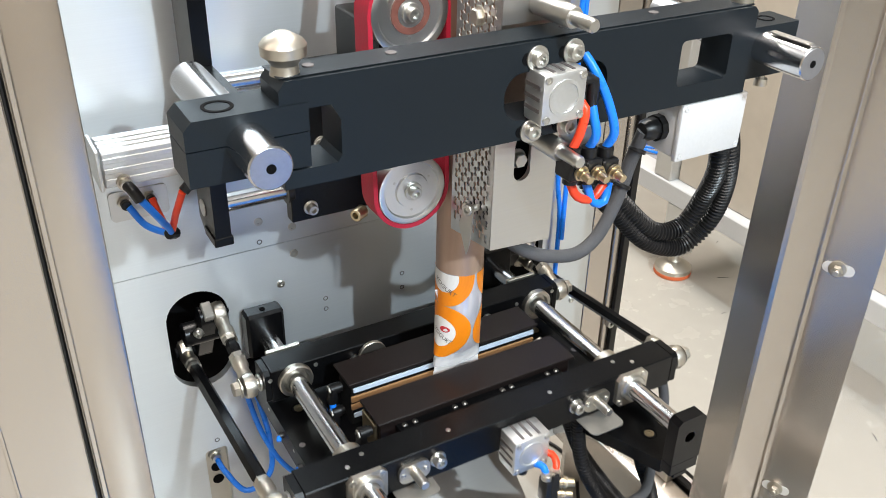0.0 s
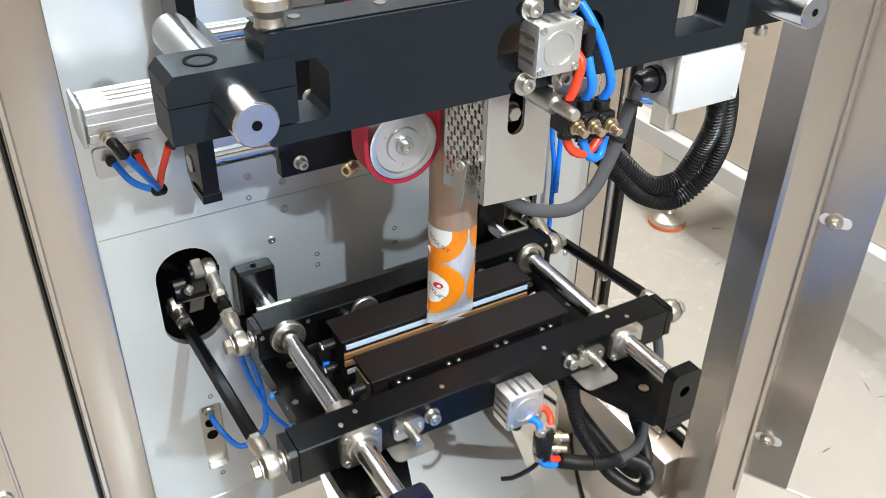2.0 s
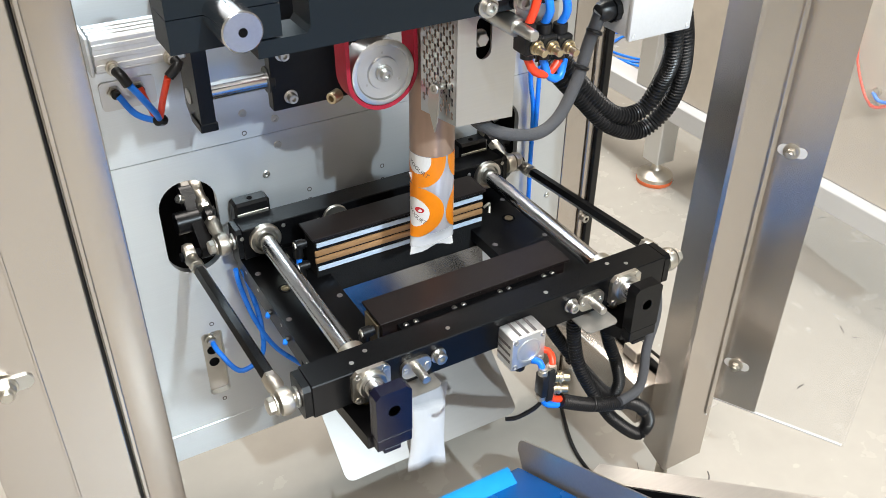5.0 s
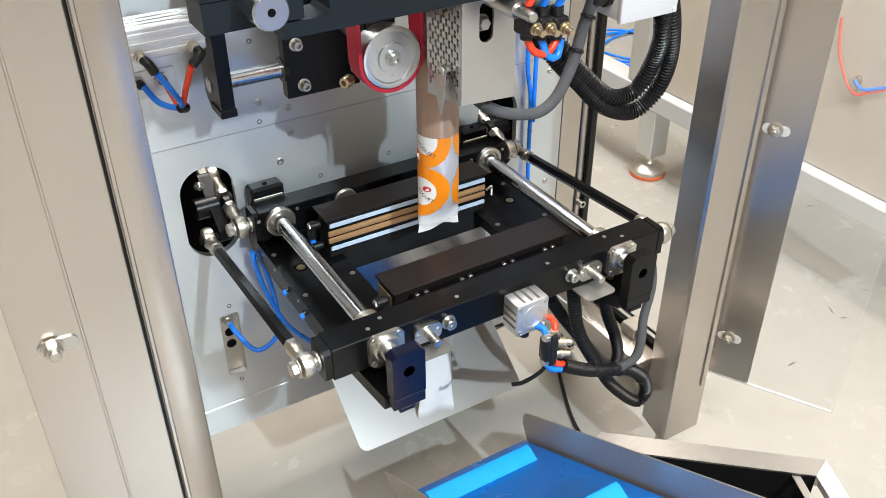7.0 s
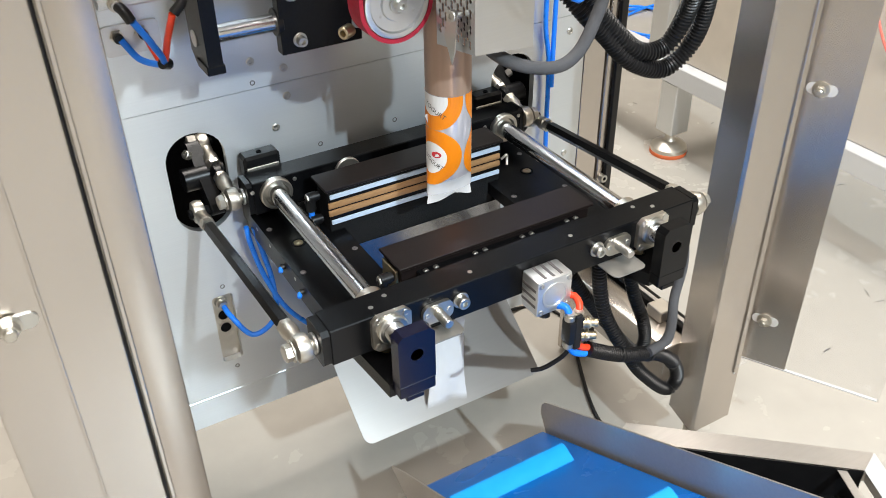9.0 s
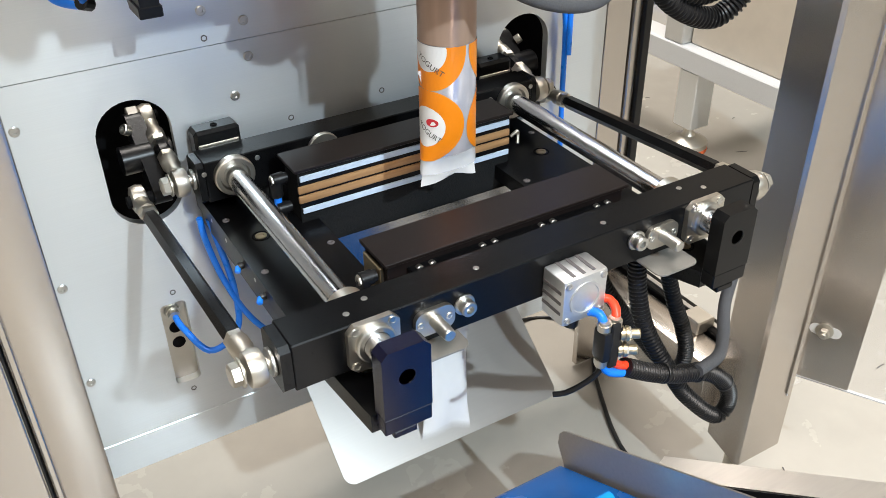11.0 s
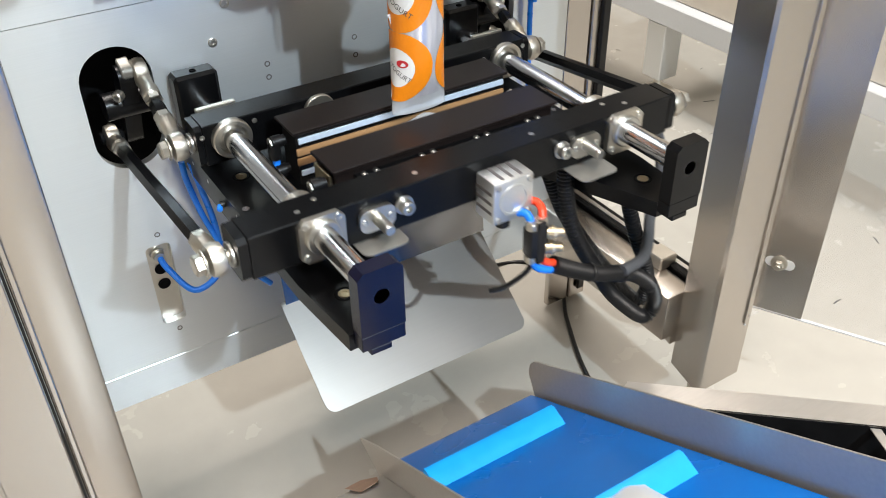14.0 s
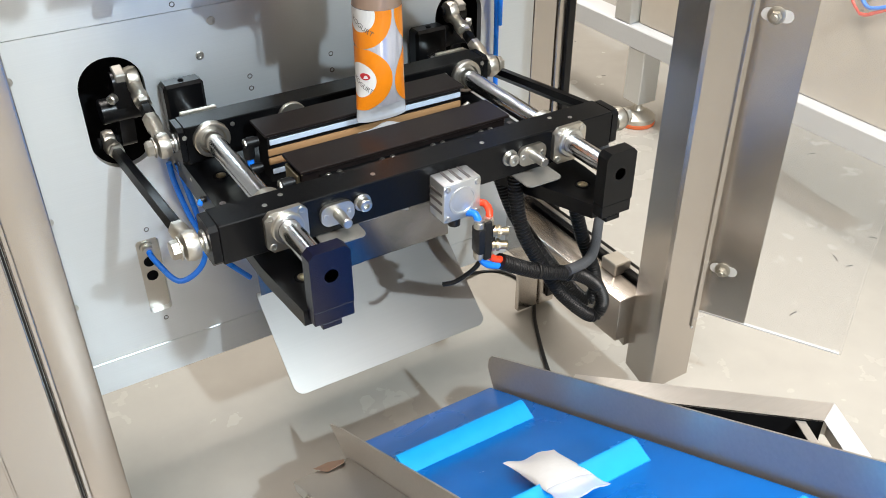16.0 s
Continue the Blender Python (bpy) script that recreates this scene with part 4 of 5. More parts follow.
def pull_carriage():
    c = thing("belt_pull_unit", -0.09, -0.14, 0.19, "film pulling unit with a red belt on aluminium pulleys", "pull unit")
    p = part("carriage_plate", bx(bmn(), -0.158, -0.045, -0.076, -0.058, 0.196, 0.400, 0.001), BLACK, c)
    for x, z in ((-0.133, 0.201), (-0.140, 0.262), (-0.115, 0.285), (-0.05, 0.21)):
        w = part("washer", cyl(bmn(), (x, -0.076, z + 0.012), (x, -0.078, z + 0.012), 0.0095, 20, 0.0004), STEEL, p)
        part("screw", socket_screw(bmn(), (x, -0.078, z + 0.012), (0, -1, 0), 0.0068, 0.010), STEEL, w)
    for z in (0.236, 0.386):
        part("cross_rod", cyl(bmn(), (-0.245, -0.060, z), (-0.155, -0.060, z), 0.0115, 24), CHROME, c, "polished cross rod")
        part("rod_bush", cyl(bmn(), (-0.160, -0.060, z), (-0.152, -0.060, z), 0.018, 24), BLACK_RUBBER, c)
    part("axle", cyl(bmn(), (-0.077, -0.08, 0.298), (-0.077, -0.232, 0.298), 0.010, 20), STEEL, c)
    part("axle", cyl(bmn(), (-0.080, -0.08, 0.494), (-0.080, -0.232, 0.494), 0.010, 20), STEEL, c)
    part("belt_guide", bx(bmn(), -0.100, -0.056, -0.215, -0.10, 0.32, 0.47, 0.002), BLACK, c)
    # red belt: a loop round both pulleys
    bm, n, r0, r1 = bmn(), 20, 0.0415, 0.0465
    path = [((-0.080, 0.494), radians(180 - 180 * i / n)) for i in range(n + 1)] + [((-0.077, 0.298), radians(-180 * i / n)) for i in range(n + 1)]
    rings = []
    for (cx, cz), a in path:
        rings.append([bm.verts.new((cx + r * math.cos(a), y, cz + r * math.sin(a))) for r, y in ((r0, -0.243), (r1, -0.243), (r1, -0.212), (r0, -0.212))])
    for u, v in zip(rings, rings[1:] + rings[:1]):
        for k in range(4):
            bm.faces.new((u[k], u[(k + 1) % 4], v[(k + 1) % 4], v[k]))
    part("belt", bm, RED_RUBBER, c, "worn red rubber belt")
    part("side_screw", socket_screw(bmn(), (-0.118, -0.20, 0.262), (-1, -0.6, 0), 0.0078, 0.014), BRASS, c)


pull_carriage()


def pulley(x, z, r, bearing):
    t = thing("belt_pulley", x, -0.235, z, "turned aluminium belt pulley with a flange", "pulley", group="belt pulleys")
    part("rim", lathe(bmn(), (x, -0.2435, z), (x, 9, z), [(0.032, 0.02), (0.032, r - 0.002), (0.004, r - 0.002), (0.003, r), (0, r), (-0.0005, r - 0.001), (-0.0005, r * 0.84), (0.002, r * 0.80), (0.002, r * 0.50), (-0.001, r * 0.47), (-0.001, r * 0.30)], 48), ALU_TURNED, t)
    if bearing:
        part("bearing", lathe(bmn(), (x, -0.2445, z), (x, -9, z), [(-0.002, r * 0.5), (0.0004, r * 0.5), (0.0004, r * 0.34), (-0.002, r * 0.32)], 32), SEAL_BROWN, t, "bronze-brown bearing seal")
    w = part("washer", cyl(bmn(), (x, -0.2445, z), (x, -0.2475, z), 0.0105, 24, 0.0006), STEEL, t)
    part("screw", socket_screw(bmn(), (x, -0.2475, z), (0, -1, 0), 0.007, 0.007), STEEL, w)
    for k in range(3):
        a = radians(120 * k + 30)
        part("mark", cyl(bmn(), (x + 0.6 * r * math.cos(a), -0.2410, z + 0.6 * r * math.sin(a)), (x + 0.6 * r * math.cos(a), -0.2418, z + 0.6 * r * math.sin(a)), 0.0016, 10, 0.0001), STEEL, t)
    return t


PULLEYS = [pulley(-0.077, 0.298, 0.0405, False), pulley(-0.080, 0.494, 0.043, True)]


def left_bracket():
    b = thing("rod_bracket", -0.26, -0.07, 0.20, "black bracket plate that holds the cross rods", "bracket")
    part("plate", poly(bmn(), [(-0.100, 0.208), (-0.092, 0.200), (-0.052, 0.200), (-0.035, 0.215), (-0.035, 0.66), (-0.100, 0.66)], "x", -0.262, -0.243), BLACK, b)
    part("foot", bx(bmn(), -0.264, -0.241, -0.101, -0.060, 0.2005, 0.212, 0.001), BLACK, b)
    part("stay", bx(bmn(), -0.262, -0.243, -0.36, -0.10, 0.405, 0.4215, 0.001), BLACK, b)
    for z in (0.236, 0.386):
        part("rod_end", cyl(bmn(), (-0.2625, -0.060, z), (-0.264, -0.060, z), 0.0105, 22, 0.0003), STEEL, b)


left_bracket()


def left_cylinder():
    c = thing("guided_air_cylinder", -0.32, -0.06, 0.30, "long ribbed aluminium air cylinder with blue and red tubes", "air cylinder")
    b = part("barrel", bx(bmn(), -0.372, -0.266, -0.095, -0.045, 0.300, 0.342, 0.002), ALU, c)
    for z in (0.308, 0.320, 0.332):
        part("rib", bx(bmn(), -0.370, -0.268, -0.0965, -0.0945, z - 0.003, z + 0.003, 0.0006), ALU, b)
    for y in (-0.082, -0.070, -0.058):
        part("rib", bx(bmn(), -0.370, -0.268, y - 0.003, y + 0.003, 0.3415, 0.3435, 0.0006), ALU, b)
    part("end_plate", bx(bmn(), -0.377, -0.3725, -0.097, -0.043, 0.298, 0.345, 0.001), ALU, c)
    part("piston_rod", cyl(bmn(), (-0.266, -0.070, 0.345), (-0.165, -0.070, 0.345), 0.0055, 18), CHROME, c)
    for x, m in ((-0.352, BLUE_TUBE), (-0.285, RED_TUBE)):
        f = part("fitting", lathe(bmn(), (x, -0.0955, 0.306), (x, -9, 0.306), [(0, 0.0085), (0.006, 0.0085), (0.006, 0.0065), (0.014, 0.0065)], 12), NICKEL, c)
        part("elbow", hose(bmn(), [(x, -0.105, 0.306), (x + 0.004, -0.114, 0.303), (x + 0.010 * (1 if x < -0.3 else -1), -0.116, 0.290)], 0.0062), BLACK_RUBBER, f)
    part("blue_tube", hose(bmn(), [(-0.341, -0.116, 0.290), (-0.322, -0.100, 0.255), (-0.305, -0.065, 0.215), (-0.325, -0.030, 0.212), (-0.340, -0.016, 0.235)], 0.0042), BLUE_TUBE, c, "blue air tube")
    part("red_tube", hose(bmn(), [(-0.296, -0.116, 0.290), (-0.302, -0.095, 0.255), (-0.305, -0.062, 0.214), (-0.308, -0.030, 0.222), (-0.312, -0.016, 0.240)], 0.0042), RED_TUBE, c, "orange-red air tube")
    part("tube_tie", cyl(bmn(), (-0.309, -0.072, 0.218), (-0.299, -0.062, 0.212), 0.007, 10), BLACK_RUBBER, c)


left_cylinder()


def port_plate():
    p = thing("air_port_plate", -0.325, -0.002, 0.21, "small stainless plate with two push-in fittings", "port plate")
    part("plate", poly(bmn(), stadium(-0.360, -0.290, 0.211, 0.250, 0.006), "y", -0.003, -0.0002), SHEET, p)
    for x in (-0.342, -0.312):
        f = part("fitting", lathe(bmn(), (x, -0.003, 0.236), (x, -9, 0.236), [(0, 0.009), (0.005, 0.009)], 6), NICKEL, p)
        part("collet", cyl(bmn(), (x, -0.008, 0.236), (x, -0.016, 0.236), 0.0062, 16), BLACK_RUBBER, f)


port_plate()


def forming_cover():
    """Folded sheet cover that stands before the forming tube; its side is perforated."""
    c = thing("perforated_cover", 0.01, -0.30, 0.252, "folded stainless cover with a perforated side", "cover")
    part("front_sheet", poly(bmn(), [(-0.034, 0.259), (0.043, 0.254), (0.043, 0.398), (-0.034, 0.398)], "y", -0.3385, -0.337, (stadium(-0.010, 0.010, 0.334, 0.384),)), SHEET, c)
    part("front_sheet", bx(bmn(), -0.034, 0.043, -0.3385, -0.337, 0.5, 0.62, 0), SHEET, c)
    holes = []
    for j in range(40):
        for i in range(6):
            y = -0.3285 + i * 0.0128 + (0.0064 if j % 2 else 0)
            z = 0.268 + j * 0.0086
            if y < -0.263 and z < 0.61:
                holes.append([(y + 0.0030, z + 0.0030), (y + 0.0012, z + 0.0052), (y - 0.0012, z + 0.0052), (y - 0.0030, z + 0.0030), (y - 0.0014, z), (y - 0.0030, z - 0.0030), (y - 0.0012, z - 0.0052), (y + 0.0012, z - 0.0052), (y + 0.0030, z - 0.0030), (y + 0.0014, z)])
    part("perforated_side", poly(bmn(), [(-0.3365, 0.259), (-0.256, 0.246), (-0.256, 0.62), (-0.3365, 0.62)], "x", -0.034, -0.0328, holes), SHEET, c, "stainless sheet with rows of slots")
    part("right_side", bx(bmn(), 0.0415, 0.043, -0.3365, -0.10, 0.254, 0.62, 0), SHEET, c)
    b = part("slot_backing", poly(bmn(), stadium(-0.014, 0.016, 0.328, 0.390), "y", -0.326, -0.325), SHADE_DARK, c)
    part("bolt", hexbolt(bmn(), (0.0, -0.327, 0.355), (0, -1, 0), 0.0085, 0.008), STEEL, b)
    k = part("clip", poly(bmn(), [(-0.318, 0.300), (-0.300, 0.302), (-0.290, 0.270), (-0.306, 0.240), (-0.312, 0.256)], "x", -0.044, -0.0425), NICKEL, c, "bent steel clip")
    part("clip_screw", socket_screw(bmn(), (-0.044, -0.310, 0.298), (-1, -0.5, 0.1), 0.0062, 0.006), STEEL, k)
    part("clip_post", cyl(bmn(), (-0.044, -0.310, 0.298), (-0.033, -0.310, 0.298), 0.004, 12), STEEL, k)
    part("side_bolt", hexbolt(bmn(), (-0.034, -0.300, 0.500), (-1, 0, 0), 0.008, 0.006), NICKEL, c)


forming_cover()

TUBE_X, TUBE_Y, TUBE_R = 0.003, -0.218, 0.0295


def sleeve(a, z, lift=0.0):
    """A point of the film sleeve: round above, pressed flatter towards its lower end."""
    f = min(1, max(0, (0.150 - z) / 0.120)) ** 3
    hx, hy = TUBE_R + 0.0050 * f + lift, TUBE_R - 0.0195 * f + lift
    return (TUBE_X + hx * math.cos(a), TUBE_Y + hy * math.sin(a), z)



def wrap(bm, cells, r):
    """Thin print on the tube from a list of (angle, height) quads."""
    for q in cells:
        bm.faces.new([bm.verts.new(sleeve(a, z, r - TUBE_R)) for a, z in q])
    return bm


def ring_print(bm, a0, z0, r_in, r_out, radius, zlo, zhi, n=48, rings=5):
    for i in range(n):
        for j in range(rings):
            q = []
            for di, dj in ((0, 0), (1, 0), (1, 1), (0, 1)):
                w = 2 * math.pi * (i + di) / n
                s = r_in + (r_out - r_in) * (j + dj) / rings
                q.append((a0 + s * math.cos(w) / TUBE_R, min(zhi, max(zlo, z0 + s * math.sin(w)))))
            if max(z for _, z in q) - min(z for _, z in q) > 1e-5:
                wrap(bm, [q], radius)
    return bm


def forming_tube():
    t = thing("forming_tube", TUBE_X, TUBE_Y, 0.024, "forming tube wrapped in film with orange rings", "forming tube")
    bm = bmn()
    seg, rows = 48, 12
    grids = []
    for lift in (0.0, -0.0006):
        g = [[bm.verts.new(sleeve(2 * math.pi * i / seg, 0.0435 + (0.168 - 0.0435) * k / rows, lift)) for i in range(seg)] for k in range(rows + 1)]
        for u, v in zip(g, g[1:]):
            for i in range(seg):
                bm.faces.new((u[i], u[(i + 1) % seg], v[(i + 1) % seg], v[i]))
        grids.append(g)
    for i in range(seg):
        bm.faces.new((grids[0][0][i], grids[0][0][(i + 1) % seg], grids[1][0][(i + 1) % seg], grids[1][0][i]))
    part("sleeve", bm, TUBE_STEEL, t, "silvery film sleeve")
    bm = bmn()
    g = [[bm.verts.new(sleeve(2 * math.pi * i / seg, 0.0222 + 0.0211 * k / 3)) for i in range(seg)] for k in range(4)]
    for u, v in zip(g, g[1:]):
        for i in range(seg):
            bm.faces.new((u[i], u[(i + 1) % seg], v[(i + 1) % seg], v[i]))
    part("clear_hem", bm, FILM, t, "clear unprinted film")
    bm = bmn()
    lo = [bm.verts.new((TUBE_X + TUBE_R * math.cos(2 * math.pi * i / seg), TUBE_Y + TUBE_R * math.sin(2 * math.pi * i / seg), 0.1685)) for i in range(seg)]
    hi = [bm.verts.new((v.co.x, v.co.y, 0.64)) for v in lo]
    for i in range(seg):
        bm.faces.new((lo[i], lo[(i + 1) % seg], hi[(i + 1) % seg], hi[i]))
    part("upper_tube", bm, TUBE_BROWN, t, "brownish glossy tube")
    for k, a0 in enumerate((radians(195), radians(195 + 172))):
        for z0, lo_, hi_ in ((0.080, 0.040, 0.1205), (0.163, 0.1205, 0.168)):
            part("orange_ring", ring_print(bmn(), a0, z0, 0.0225, 0.0425, TUBE_R + 0.0004, lo_, hi_), ORANGE_INK, t, "orange printed ring")
            d = part("white_disc", ring_print(bmn(), a0, z0, 0.0, 0.0225, TUBE_R + 0.0004, lo_, hi_), WHITE_INK, t, "white printed disc with a red oval and lettering")
            if hi_ < 0.13:
                part("red_oval", wrap(bmn(), [[(a0 + 0.25 + 0.0075 * math.cos(u) / TUBE_R, z0 + 0.006 + 0.0045 * math.sin(u)) for u in [2 * math.pi * i / 24 for i in range(24)]]], TUBE_R + 0.0008), RED_INK, d)
    word = bpy.data.curves.new("word", "FONT")
    word.body, word.size, word.align_x, word.align_y = "YOGURT", 0.0085, "CENTER", "CENTER"
    for z0 in (0.076, 0.150):
        tmp = new("word_source", word)
        me = bpy.data.meshes.new_from_object(tmp)
        bpy.data.objects.remove(tmp)
        bm = bmn()
        bm.from_mesh(me)
        bpy.data.meshes.remove(me)
        for v in bm.verts:
            u, w = v.co.x * 0.87 + v.co.y * 0.5, v.co.y * 0.87 - v.co.x * 0.5
            a, z = radians(195) + (0.004 + u) / TUBE_R, z0 - 0.002 + w
            r = TUBE_R + 0.0009
            v.co = sleeve(a, z, r - TUBE_R)
        part("lettering", bm, GREY_INK, t, "small dark lettering")


forming_tube()


# ---- bags ----
BAG_L = 0.132


def bag_shape(bm, z0, z1):
    """Pillow bag between heights z0 and z1 of its full length, hanging; crimped flat at both ends."""
    rings, seg, n = [], 24, 18
    for k in range(n + 1):
        z = z0 + (z1 - z0) * k / n
        s = z / BAG_L
        e = min(1, min(s, 1 - s) / 0.50)
        e = math.sin(e * math.pi / 2)
        wide = min(1, min(s / 0.35, (1 - s) / 0.14))
        hx, hy = 0.0338 - 0.0040 * math.sin(wide * math.pi / 2), 0.0011 + 0.0096 * e * (1.15 - 0.45 * s)
        ring = []
        for i in range(seg):
            a = 2 * math.pi * i / seg
            wob = 1 + 0.05 * math.sin(3 * a + 9 * s) * e
            ring.append(bm.verts.new((hx * math.cos(a), hy * wob * math.sin(a) + 0.0022 * (1 - e) * math.sin(150 * hx * math.cos(a)), z + 0.0030 * (1 - e) * math.sin(95 * hx * math.cos(a) + 1.3))))
        rings.append(ring)
    for u, v in zip(rings, rings[1:]):
        for i in range(seg):
            bm.faces.new((u[i], u[(i + 1) % seg], v[(i + 1) % seg], v[i]))
    bm.faces.new(rings[0][::-1])
    bm.faces.new(rings[-1])
    return bm


def make_bag():
    t = thing("powder_bag", 0, 0, 0, "small clear pillow bag filled with white powder", "bag", group="powder bags")
    part("filled_part", bag_shape(bmn(), 0.0, BAG_L * 0.78), POWDER, t, "white powder behind clear film")
    part("empty_part", bag_shape(bmn(), BAG_L * 0.78, BAG_L), FILM, t, "slack clear film")
    return t


first_bag = make_bag()
BAGS = [first_bag] + [copy_thing(first_bag, pose(0, 0, 0)) for _ in range(9)]


# ---- outfeed: chute and conveyor ----
def chute():
    c = thing("outfeed_chute", -0.02, -0.2, -0.335, "bare stainless chute sheet with rounded corners under the jaws", "chute")
    d = Vector((0, 0.785, 0.62)).normalized()
    nrm = Vector((0, -0.62, 0.785)).normalized()
    outline = [q for q in stadium(-0.172, 0.135, 0.0, 0.30, 0.014) if q[1] < 0.15] + [(-0.172, 0.156), (0.135, 0.156)]
    outline.sort(key=lambda q: math.atan2(q[1] - 0.08, q[0] + 0.02))
    bm = poly(bmn(), outline, "y", 0, 0.0012)
    for v in bm.verts:
        v.co = Vector((v.co.x, -0.272, -0.331)) + d * v.co.z + nrm * v.co.y
    part("sheet", bm, CHUTE, c)
    bm = bmn()
    wavy = [(-0.166 + 0.306 * i / 26, -0.2365 + 0.0022 * math.sin(1.9 * i) * (1 if 3 < i < 14 else 0.15)) for i in range(27)]
    poly(bm, wavy + [(0.140, -0.078), (-0.166, -0.078)], "y", -0.0012, 0.0)
    for v in bm.verts:
        v.co = Vector((v.co.x, v.co.y - 0.154 + (v.co.z + 0.2365) * 0.10, v.co.z))
    part("guide_sheet", bm, GUIDE, c, "bright sheet mirroring the blue belt")
    part("stay", bx(bmn(), -0.06, -0.04, -0.148, -0.004, -0.150, -0.140, 0.001), BLACK, c)
    part("stay", bx(bmn(), 0.04, 0.06, -0.148, -0.004, -0.150, -0.140, 0.001), BLACK, c)


chute()

SLOPE = math.atan2(0.282, 0.525)
BELT_D = Vector((0, -math.cos(SLOPE), math.sin(SLOPE)))
BELT_N = Vector((0, math.sin(SLOPE), math.cos(SLOPE)))
BELT_0 = Vector((0, -0.30, -0.440))


def on_belt(x, s, h):
    return Vector((x, 0, 0)) + BELT_0 + BELT_D * s + BELT_N * h


def slope_box(bm, x0, x1, s0, s1, h0, h1, bev=0.0008):
    bx(bm, x0, x1, s0, s1, h0, h1, bev)
    for v in bm.verts:
        v.co = on_belt(v.co.x, v.co.y, v.co.z)
    return bm


def conveyor():
    c = thing("inclined_conveyor", 0.02, -0.7, FZ, "inclined conveyor with a blue belt and bare steel side plates", "conveyor")
    part("belt", slope_box(bmn(), -0.093, 0.132, 0.0, 1.225, -0.004, 0.0, 0.001), BELT, c, "glossy blue belt")
    part("belt_nose", cyl(bmn(), on_belt(-0.093, 0, -0.032), on_belt(0.132, 0, -0.032), 0.032, 32), BELT, c, "glossy blue belt")
    part("return_belt", slope_box(bmn(), -0.093, 0.132, 0.0, 1.225, -0.064, -0.060, 0.001), BELT, c)
    bm = poly(bmn(), [(-0.01, -0.07), (1.35, -0.07), (1.35, 0.052), (0.012, 0.052), (0.0, 0.046), (-0.01, 0.030)], "x", 0.1385, 0.141)
    for v in bm.verts:
        v.co = on_belt(v.co.x, v.co.y, v.co.z)
    part("side_plate", bm, RAIL, c, "bare steel side plate")
    bm = poly(bmn(), [(-0.11, 0.010), (-0.05, -0.07), (1.35, -0.07), (1.35, 0.014), (-0.05, 0.014)], "x", -0.1015, -0.0990)
    for v in bm.verts:
        v.co = on_belt(v.co.x, v.co.y, v.co.z)
    part("side_plate", bm, RAIL, c, "bare steel side plate")
    part("side_lip", slope_box(bmn(), -0.19, -0.102, -0.06, 1.35, -0.036, -0.033, 0.001), SHEET, c)
    part("lip_fold", slope_box(bmn(), -0.1915, -0.1895, -0.06, 1.35, -0.050, -0.0325, 0.0006), SHEET, c)
    k = on_belt(-0.1915, 0.010, -0.041)
    w = part("lip_washer", cyl(bmn(), k, k + Vector((-0.0025, 0, 0)), 0.009, 20, 0.0004), NICKEL, c)
    part("lip_bolt", lathe(bmn(), k + Vector((-0.002, 0, 0)), k + Vector((-1, 0, 0)), [(0, 0.0062), (0.012, 0.0062), (0.013, 0.005)], 12), NICKEL, w)
    part("leg", bx(bmn(), -0.13, -0.105, -1.10, -1.07, FZ, -0.10, 0.002), BRUSHED_V, c)
    part("leg", bx(bmn(), 0.145, 0.17, -1.10, -1.07, FZ, -0.10, 0.002), BRUSHED_V, c)
    part("leg", bx(bmn(), -0.13, -0.105, -0.46, -0.43, FZ, -0.43, 0.002), BRUSHED_V, c)
    part("leg", bx(bmn(), 0.145, 0.17, -0.46, -0.43, FZ, -0.43, 0.002), BRUSHED_V, c)


conveyor()


floor_scraps()


def flight():
    t = thing("belt_flight", 0, 0, 0, "light blue cleat across the blue conveyor belt", "belt flight", group="belt flights")
    part("cleat", poly(bmn(), [(-0.004, -0.001), (0.030, -0.001), (0.024, 0.006), (0.012, 0.020), (0.006, 0.022), (0.003, 0.020)], "x", -0.088, 0.110), FLIGHT, t)
    return t


first_flight = flight()
FLIGHTS = [first_flight] + [copy_thing(first_flight, pose(0, 0, 0)) for _ in range(10)]


